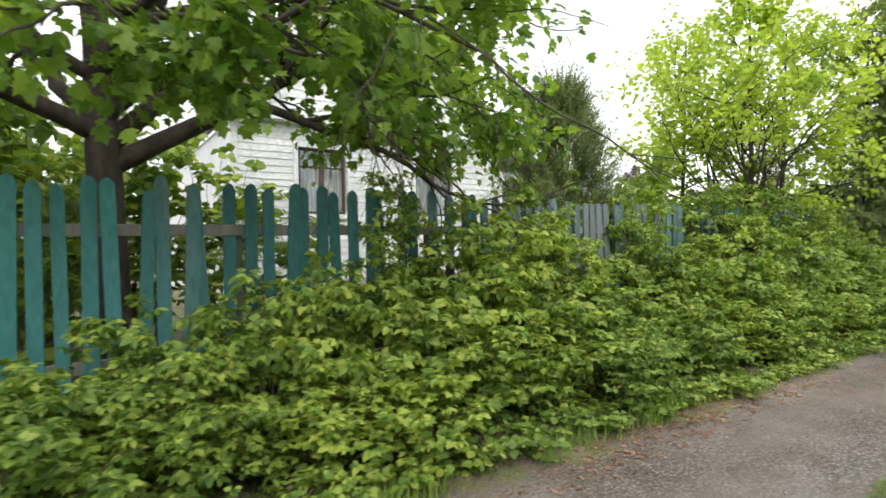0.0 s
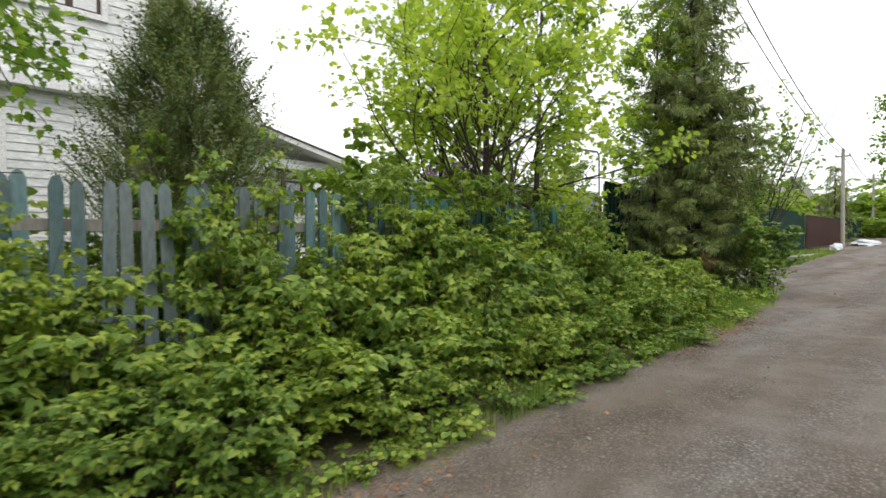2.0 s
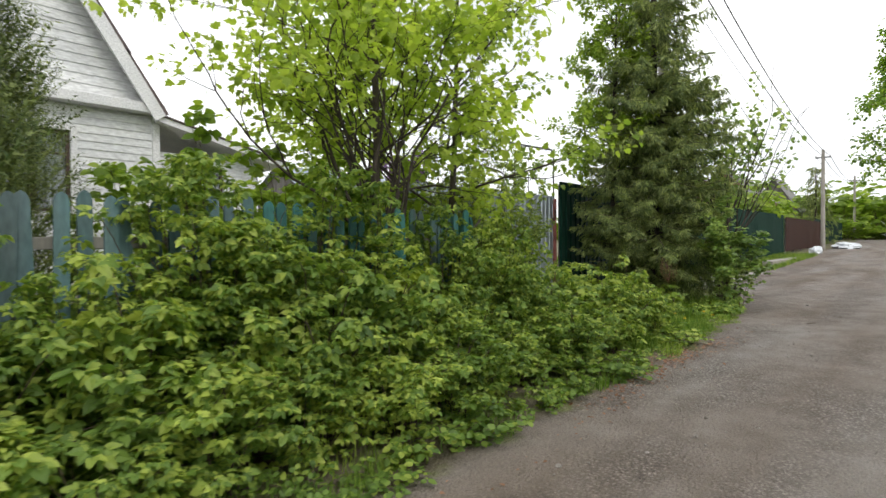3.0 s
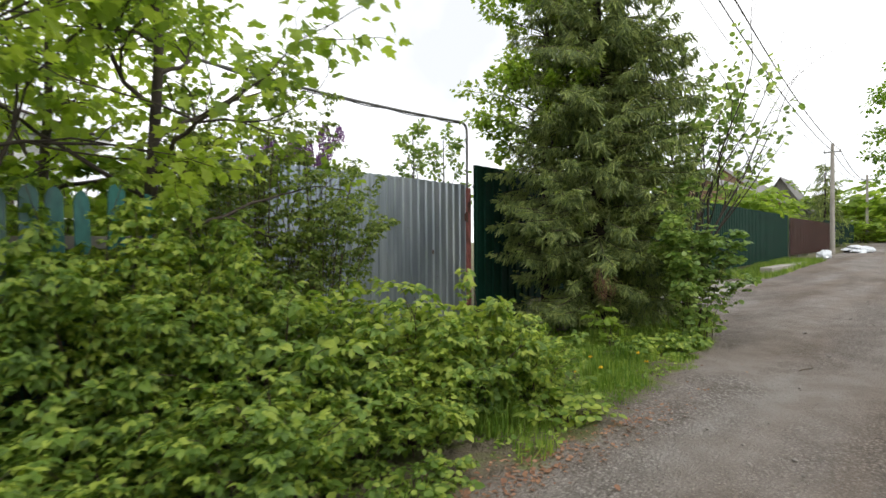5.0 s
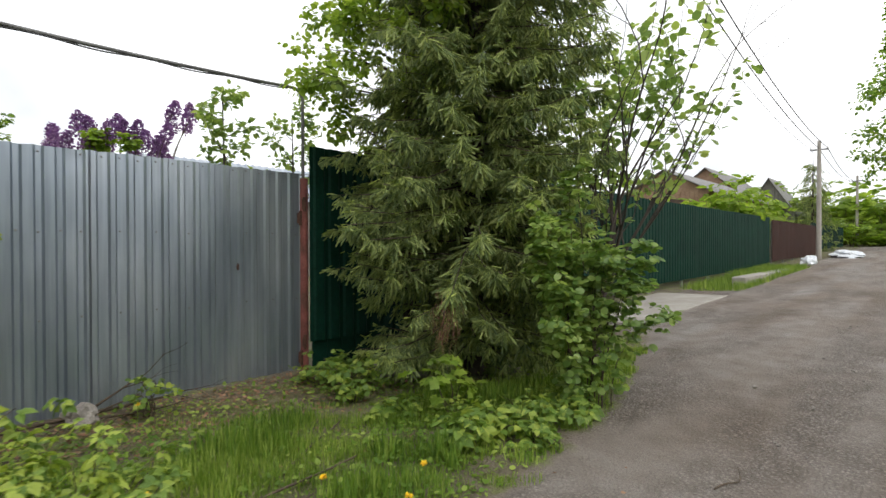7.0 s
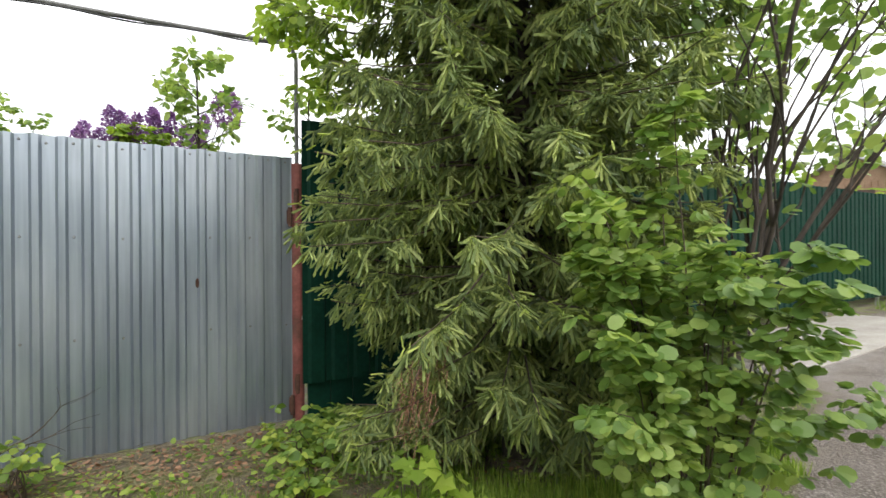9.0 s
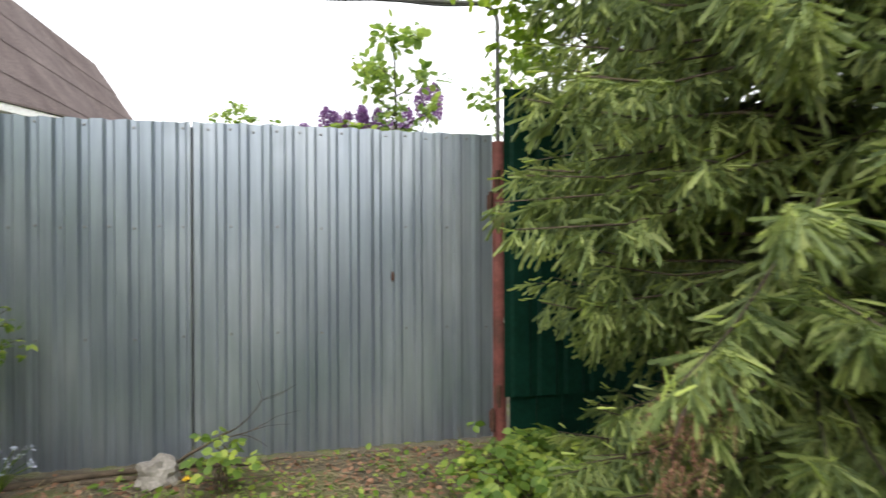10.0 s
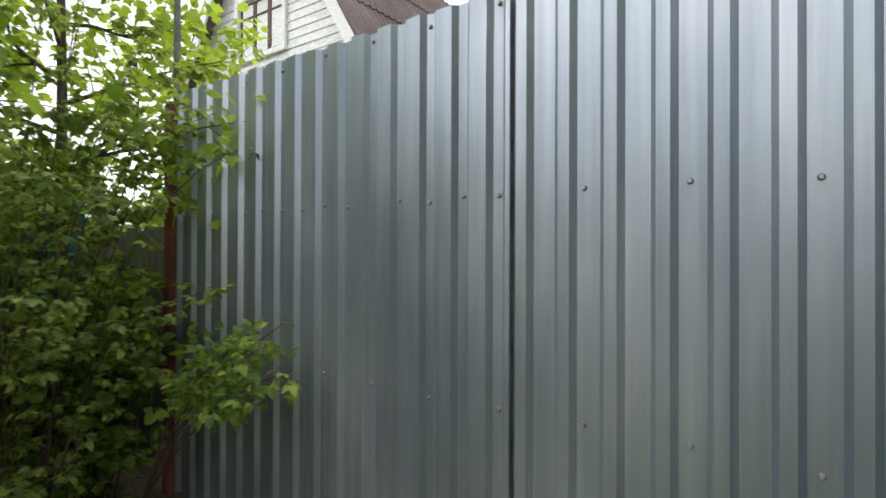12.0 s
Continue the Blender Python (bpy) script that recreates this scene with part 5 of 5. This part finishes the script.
def build_litter():
    lump("rock", 11.99, 5.34, 0.0, 0.13, 0.1, 0.1, STONE, "pale angular rock lying at the foot of the gate", "rock", 3, 0.5)
    for k, (x, y, s) in enumerate(((14.5, 4.6, 0.16), (14.8, 4.4, 0.2), (14.65, 4.75, 0.14))):
        lump("rock", x, y, 0.05, s, s * 0.8, s * 0.6, STONE, "dark broken rock by the spruce's foot", "rock", 5 + k, 0.35)
    lump("tarpaulin", 46.5, 3.7, float(ground_z(46.5, 3.7)) + 0.1, 1.6, 0.7, 0.28, PLASTIC, "crumpled white tarpaulin heaped beside the road", "tarpaulin", 9, 0.5, 4)
    for k, (x, y) in enumerate(((38.0, 4.3), (38.6, 4.25))):
        lump("plastic_bag", x, y, float(ground_z(x, y)) + 0.12, 0.35, 0.25, 0.25, PLASTIC, "tied white plastic bag on the verge", "bag", 11 + k, 0.4)
    tagged(boxed("concrete_kerb", (27.2, 34.0, 4.15, 4.5, 0.1, 0.42), CONCRETE, None, "", 0.02), "low concrete block edging the grassy patch", "kerb")
    # dark boards under the first green panel
    boards = thing("board_skirt", "dark green boards closing the gap under the fence", "boards")
    for k in range(7):
        boxed("board", (14.25 + 0.2 * k, 14.445 + 0.2 * k, 5.52, 5.545, -0.05, 0.36 + 0.02 * (k % 3)), GREENSHEET, boards, "", 0.004)
    grey = thing("board_fence", "low grey board fence behind the gate post", "fence")
    for k in range(9):
        boxed("board", (8.3 + 0.18 * k, 8.46 + 0.18 * k, 5.72, 5.745, 0.0, 1.42 + 0.02 * (k % 2)), GREYWOOD, grey, "", 0.004)
    boxed("rail", (8.3, 9.95, 5.746, 5.78, 1.1, 1.16), GREYWOOD, grey)
    # fallen sticks
    rng = random.Random(3)
    spots = [(11.55, 5.45, 1.5, 0.1, 0.03, 0.03), (12.0, 5.35, 0.9, -0.2, 0.02, 0.05), (12.1, 5.4, 0.7, 0.3, 0.014, 0.2), (12.3, 3.0, 1.2, 0.15, 0.012, 0.06), (11.9, 2.7, 1.1, 0.3, 0.012, 0.05), (12.9, 3.5, 0.9, 0.6, 0.012, 0.05), (14.2, 1.25, 0.35, 0.0, 0.006, 0.02), (12.4, 5.25, 0.6, -0.1, 0.008, 0.1), (11.2, 2.9, 0.8, 0.9, 0.01, 0.3)]
    for x, y, ln, a, r, lift in spots:
        f = np.linspace(0, 1, 8)
        c = np.stack([x + (f - 0.5) * ln * math.cos(a) + 0.03 * np.sin(f * 7), y + (f - 0.5) * ln * math.sin(a) + 0.04 * np.sin(f * 5 + x), float(ground_z(x, y)) + r * 0.8 + lift * f ** 2 * 0.6], 1)
        tagged(tubes("stick", [(c, np.linspace(r, r * 0.4, 8))], TWIG, None, "", 6), "dry fallen stick lying in the grass", "stick", "fallen sticks")
    for k, (x, y, dx, dz) in enumerate(((12.05, 5.42, 1.0, 0.32), (12.3, 5.35, 0.9, 0.12))):
        branch = thing("dry_branch", "dry forked branch leaning on the gate", "branch", "fallen sticks")
        lines, tips = [], []
        grow(np.random.default_rng(60 + k), (x, y, 0.02), (dx, -0.05, dz), 0.42, 0.013, 2, lines, tips, 0.03, 0.2, (1, 2), 0.7, 0.5)
        for q, (pts, r) in enumerate(lines):
            pts = np.stack([pts[:, 0], np.minimum(pts[:, 1], 5.56), np.maximum(pts[:, 2], -0.05)], 1)
            tubes("twig" if q else "stem", [(pts, r)], TWIG, branch, "", 5)
    flower = thing("forget_me_not", "small forget-me-not with pale blue flowers by the gate", "flower")
    rf = np.random.default_rng(70)
    ends = np.stack([11.15 + rf.normal(0, 0.12, 26), 5.36 + rf.normal(0, 0.05, 26), rf.uniform(0.08, 0.24, 26)], 1)
    tubes("stem", [([(11.15, 5.38, -0.06), e * [0.5, 0.5, 0.6] + [5.575, 2.69, 0], e], [0.003, 0.002, 0.0015]) for e in ends], GRASS, flower, "", 4)
    at = np.repeat(ends, 6, 0) + rf.normal(0, 0.007, (156, 3))
    v, f = strewn(*ROUND, at, ball(rf, 156), np.array([0, -0.5, 1.0]) + 0.6 * ball(rf, 156), 0.012)
    tagged(arrays("petals", v, f, PETAL, flower, "pale blue petals"), "pale blue petals", "", "", "stuff")
    # dead brown spruce boughs
    r2 = np.random.default_rng(4)
    bough = thing("dead_bough", "rust-brown dead spruce bough hanging at the trunk's foot", "branch")
    stem = np.array([(14.4, 3.55, 0.95), (14.15, 3.4, 0.92), (14.0, 3.3, 0.8), (13.93, 3.25, 0.62)])
    tubes("stem", [(stem, [0.012, 0.01, 0.007, 0.003])], TWIG, bough, "", 5)
    m = 85
    t = r2.uniform(0.3, 1, m)
    at = np.stack([np.interp(t, [0, 0.4, 0.7, 1], stem[:, k]) for k in range(3)], 1) + r2.normal(size=(m, 3)) * [0.05, 0.06, 0.04]
    al = unit(np.array([-0.25, -0.15, -1.0]) + 0.35 * ball(r2, m))
    v, f = strewn(*needle_sprig(r2, 10), at, al, ball(r2, m), r2.uniform(0.08, 0.17, m))
    arrays("needles", v, f, NEEDLE_DEAD, bough)


build_litter()


def build_lilac():
    rng = np.random.default_rng(6)
    sh = shrub_variant(95, 3.15, 1.25, 6400, TOOTHED, 0.085, LEAF_MID, "lilac_bush", "lilac bush in purple bloom behind the gate", "shrub", "", 0.5)
    sh.matrix_basis = pose(13.4, 9.3, 0)
    other = shrub_variant(96, 3.3, 1.0, 2600, TOOTHED, 0.075, LEAF_ROUND, "garden_shrub", "airy grey-green shrub behind the gate", "shrub", "garden shrubs", 0.4)
    other.matrix_basis = pose(11.7, 10.0, 0)
    floret = leaf_shape([(0.35, 0.2), (0.45, 0.6), (0.25, 0.9)])
    heads = [(-0.48, 3.1), (-0.6, 2.82), (-0.42, 2.76), (-0.84, 2.76), (-0.2, 2.97), (-0.28, 3.08), (-0.1, 2.86), (0.05, 3.16), (0.0, 3.02), (0.22, 3.06), (0.14, 2.9), (0.38, 2.97), (0.57, 3.06), (0.5, 2.9), (0.7, 2.77), (0.42, 2.78), (0.93, 3.6), (1.08, 3.48), (1.12, 3.38), (0.98, 3.4), (-0.7, 2.9), (-0.3, 2.72), (0.28, 2.72)]
    stems = []
    for k, (dx, z) in enumerate(heads):
        m = 360
        t = rng.uniform(0, 1, m)
        r = 0.09 * np.sin(np.pi * (0.2 + 0.75 * t)) ** 0.8 * rng.uniform(0.2, 1.15, m) ** 0.5
        o = ball(rng, m)
        dy = rng.normal(0, 0.12) + (0.25 if dx > 0.8 else 0.0)
        lean = np.array([rng.normal(0, 0.25), rng.normal(0, 0.2), 1.0])
        tall = rng.uniform(0.22, 0.32)
        at = np.array([dx, dy, z - 0.5 * tall]) + lean * (t * tall)[:, None] + o * r[:, None] * [1, 1, 0.6]
        v, f = strewn(*floret, at, unit(o + [0, 0, 0.4]), ball(rng, m), rng.uniform(0.022, 0.04, m))
        arrays("blossom", v, f, LILAC, sh, "purple blossom head")
        stems.append(([(0.4 * dx, 0.3 * dy, 1.6), (0.8 * dx, 0.8 * dy, z - 0.5), (dx, dy, z)], [0.012, 0.008, 0.004]))
    tubes("stem", stems, TWIG, sh, "", 4)


build_lilac()


def build_sprig():
    rng = np.random.default_rng(14)
    sp = thing("shrub_sprig", "leafy green sprig arching before the gate", "branch")
    lines, pts, out = [], [], []
    for k in range(9):
        s = np.linspace(0, 1, 7)
        end = np.array([11.02 + rng.uniform(-0.3, 0.34), 5.36 + rng.normal(0, 0.07), 0.82 + rng.uniform(-0.2, 0.24)])
        start = np.array([10.35, 5.3, 0.12])
        c = start + (end - start) * s[:, None] + np.array([0, 0, 0.12]) * np.sin(s * math.pi)[:, None]
        c[:, 1] = np.minimum(c[:, 1], 5.5)
        lines.append((c, np.linspace(0.006, 0.002, 7)))
        m = 34
        t = 0.6 + 0.4 * rng.uniform(size=m)
        i = np.minimum((t * 6).astype(int), 5)
        o = ball(rng, m)
        at = c[i] * (1 - (t * 6 - i))[:, None] + c[i + 1] * (t * 6 - i)[:, None] + o * rng.uniform(0.02, 0.1, m)[:, None]
        at[:, 1] = np.minimum(at[:, 1], 5.52)
        pts.append(at)
        out.append(o * [1, 0.4, 1] + [0, -0.3, 0])
    tubes("stem", lines, TWIG, sp, "", 4)
    v, f = leaves_at(rng, TRIPLE, np.concatenate(pts), np.concatenate(out), 0.062)
    arrays("foliage", v, f, LEAF_HEDGE, sp)


build_sprig()


def build_grass():
    rng = np.random.default_rng(17)
    bv = np.array([(-0.5, 0, 0), (0.5, 0, 0), (-0.35, 0.5, 0.08), (0.35, 0.5, 0.08), (0, 1, 0.35)]) * [0.085, 1, 1]
    bf = np.array([(0, 1, 3), (0, 3, 2), (2, 3, 4)])

    def blades(name, label, xs, ys, height):
        m = len(xs)
        at = np.stack([xs, ys, ground_z(xs, ys) - 0.01], 1)
        lean = ball(rng, m) * [1, 1, 0]
        al = unit(np.array([0, 0, 1.0]) + rng.uniform(0.1, 1.5, m)[:, None] * lean)
        v, f = strewn(bv, bf, at, al, unit(-lean + 0.001), height)
        tagged(arrays(name, v, f, GRASS), label, "grass", "", "stuff")

    x, y = rng.uniform(10.6, 18.0, 95000), rng.uniform(1.85, 4.9, 95000)
    clump = np.sin(x * 3.1 + 1.3 * np.sin(y * 4)) + np.sin(y * 3.7 + x) + 0.6 * np.sin(x * 9 + y * 7)
    fade = np.clip((5.3 - y) / 1.7, 0.06, 1)
    edge = np.interp(x, [10.5, 13.0, 14.0, 15.3, 16.5, 18.0], [1.98, 2.08, 2.2, 2.4, 2.8, 3.3]) + 0.06 * np.sin(x * 5) + 0.05 * np.sin(x * 13)
    keep = (y > edge) & (clump > -3.4 + 1.8 * rng.uniform(size=len(x))) & (rng.uniform(size=len(x)) < fade)
    h = (0.12 + 0.01 * (y < 3.0)) * np.clip(0.35 + 1.6 * (y - edge) + 0.7 * (x > 13.2), 0.35, 1.25) * np.clip(0.55 + 0.3 * clump, 0.25, 1.3) * rng.uniform(0.4, 1.2, len(x)) * np.clip(0.4 + fade, 0, 1)
    blades("grass", "lush uneven green grass on the verge before the gate", x[keep], y[keep], h[keep])
    x = rng.uniform(-3, 10.8, 9000)
    y = 2.02 + 0.16 * np.abs(rng.normal(size=9000)) + 0.06 * np.sin(x * 4)
    clump = np.sin(x * 2.3) + np.sin(x * 5.9 + 1)
    keep = clump > rng.uniform(-1.2, 1.6, 9000)
    blades("grass", "sparse grass tufts along the foot of the thicket", x[keep], y[keep], 0.11 * rng.uniform(0.4, 1.4, keep.sum()))
    k = 18
    tx, ty = rng.uniform(11.8, 14.2, k), rng.uniform(2.25, 3.1, k)
    m = 70
    x, y = np.repeat(tx, m) + rng.normal(0, 0.05, k * m), np.repeat(ty, m) + rng.normal(0, 0.05, k * m)
    blades("tall_grass", "long bright grass tufts standing over the verge", x, y, np.repeat(rng.uniform(0.1, 0.22, k), m) * rng.uniform(0.5, 1.1, k * m))
    x, y = rng.uniform(25.6, 36, 9000), rng.uniform(3.9, 5.4, 9000)
    blades("grass", "rough grass patch before the steel fence", x, y, rng.uniform(0.06, 0.24, 9000))
    a, r = rng.uniform(0, 2 * np.pi, 2500), np.sqrt(rng.uniform(0, 1, 2500))
    blades("grass", "thin dry grass patch in the road", 3.2 + 0.5 * r * np.cos(a), 0.78 + 0.16 * r * np.sin(a), rng.uniform(0.015, 0.045, 2500))
    for k, (x, y) in enumerate(((12.0, 2.55), (12.15, 2.4), (12.35, 2.6), (11.75, 3.2), (11.6, 3.0), (12.5, 2.15), (11.55, 4.6), (12.25, 4.9), (12.8, 2.35))):
        d = thing("dandelion", "yellow dandelion flower standing in the grass", "flower", "dandelions", "", (x, y, float(ground_z(x, y))))
        h = 0.16 + 0.03 * (k % 3)
        tubes("stem", [([(0, 0, 0), (0.01, 0, h * 0.5), (0.015, 0.01, h)], [0.003, 0.0025, 0.0025])], GRASS, d, "", 5)
        v, f = strewn(*leaf_shape([(0.2, 0.1), (0.25, 0.6), (0.15, 0.95)]), np.tile([0.015, 0.01, h], (40, 1)), unit(ball(rng, 40) * [1, 1, 0.3] + [0, 0, 0.25]), np.tile([0, 0, 1.0], (40, 1)) + 0.3 * ball(rng, 40), 0.02)
        arrays("bloom", v, f, YELLOW, d, "yellow bloom")


build_grass()


def build_cover():
    rng = np.random.default_rng(29)
    m = 15000
    x, y = rng.uniform(10.4, 16.5, m), rng.uniform(2.0, 5.55, m)
    clump = np.sin(x * 2.1 + 2 * np.sin(y * 1.7)) + np.sin(y * 3.1 - x) + 0.7 * np.sin(x * 7 + y * 5)
    keep = (clump > rng.uniform(-1.4, 1.6, m)) & (verge_of(x, y) > 0.6)
    x, y = x[keep], y[keep]
    m = len(x)
    at = np.stack([x, y, ground_z(x, y) + rng.uniform(0.005, 0.06, m)], 1)
    v, f = strewn(*TOOTHED, at, ball(rng, m) * [1, 1, 0.3] + [0, 0, 0.2], np.array([0, 0, 1.0]) + 0.5 * ball(rng, m), rng.uniform(0.015, 0.05, m))
    tagged(arrays("ground_cover", v, f, GRASS), "low clover and moss over the trodden earth", "ground cover", "", "stuff")
    m = 3500
    x, y = rng.uniform(10.2, 16.0, m), 5.6 - np.abs(rng.normal(0, 0.9, m))
    at = np.stack([x, y, ground_z(x, y) + rng.uniform(0.004, 0.02, m)], 1)
    at = at[(verge_of(x, y) > 0.6) & (y < 5.58)]
    m = len(at)
    v, f = strewn(*TOOTHED, at, ball(rng, m) * [1, 1, 0.25], np.array([0, 0, 1.0]) + 0.6 * ball(rng, m), rng.uniform(0.012, 0.045, m))
    k = 6000
    xs, ys = rng.uniform(10.2, 16.0, k), 5.6 - np.abs(rng.normal(0, 1.1, k))
    at = np.stack([xs, ys, ground_z(xs, ys) + rng.uniform(0.002, 0.02, k)], 1)[(verge_of(xs, ys) > 0.6) & (ys < 5.58)]
    k = len(at)
    sv = np.array([(-0.03, 0, 0), (0.03, 0, 0), (0.02, 1, 0.1), (0.0, 0.5, 0.08)])
    w, g = strewn(sv, np.array([(0, 1, 3), (1, 2, 3), (0, 3, 2)]), at, ball(rng, k) * [1, 1, 0.15], np.array([0, 0, 1.0]) + 0.3 * ball(rng, k), rng.uniform(0.03, 0.13, k))
    tagged(arrays("straw", w, g, STRAW), "dry straw and grass stalks strewn before the gate", "litter", "", "stuff")
    tagged(arrays("leaf_litter", v, f, NEEDLE_DEAD), "dry brown leaves and chips before the gate", "litter", "", "stuff")


build_cover()


def build_stones():
    rng = np.random.default_rng(23)
    sv = np.array([(1, 0, 0), (-1, 0, 0), (0, 1, 0), (0, -1, 0), (0, 0, 0.7), (0, 0, -0.7), (0.6, 0.6, 0.35), (-0.6, -0.5, 0.4)])
    sf = np.array([(0, 6, 4), (6, 2, 4), (2, 1, 4), (1, 7, 4), (7, 3, 4), (3, 0, 4), (0, 2, 6), (1, 3, 7), (2, 0, 5), (1, 2, 5), (3, 1, 5), (0, 3, 5)])
    m = 7000
    x = rng.uniform(-1, 24, m)
    y = np.where(rng.uniform(size=m) < 0.7, rng.normal(0.1, 0.55, m), rng.uniform(-2.6, 2.05, m))
    size = 0.0055 * np.exp(rng.normal(0, 0.55, m))
    at = np.stack([x, y, ground_z(x, y) + 0.002], 1)
    keep = verge_of(x, y) < 0.7
    v, f = strewn(sv, sf, at[keep], ball(rng, keep.sum()) * [1, 1, 0.2], np.tile([0, 0, 1.0], (keep.sum(), 1)) + 0.2 * ball(rng, keep.sum()), size[keep])
    tagged(arrays("gravel", v, f, STONE), "loose grey gravel strewn over the dirt road", "gravel", "", "stuff")
    m = 5000
    x = rng.uniform(-2, 14, m)
    y = 2.0 + 0.14 * rng.normal(size=m)
    at = np.stack([x, y, ground_z(x, y) + 0.006], 1)
    v, f = strewn(*TOOTHED, at, ball(rng, m) * [1, 1, 0.15], np.array([0, 0, 1.0]) + 0.4 * ball(rng, m), rng.uniform(0.012, 0.04, m))
    tagged(arrays("leaf_litter", v, f, NEEDLE_DEAD), "dry brown leaf litter along the road's edge", "litter", "", "stuff")


build_stones()
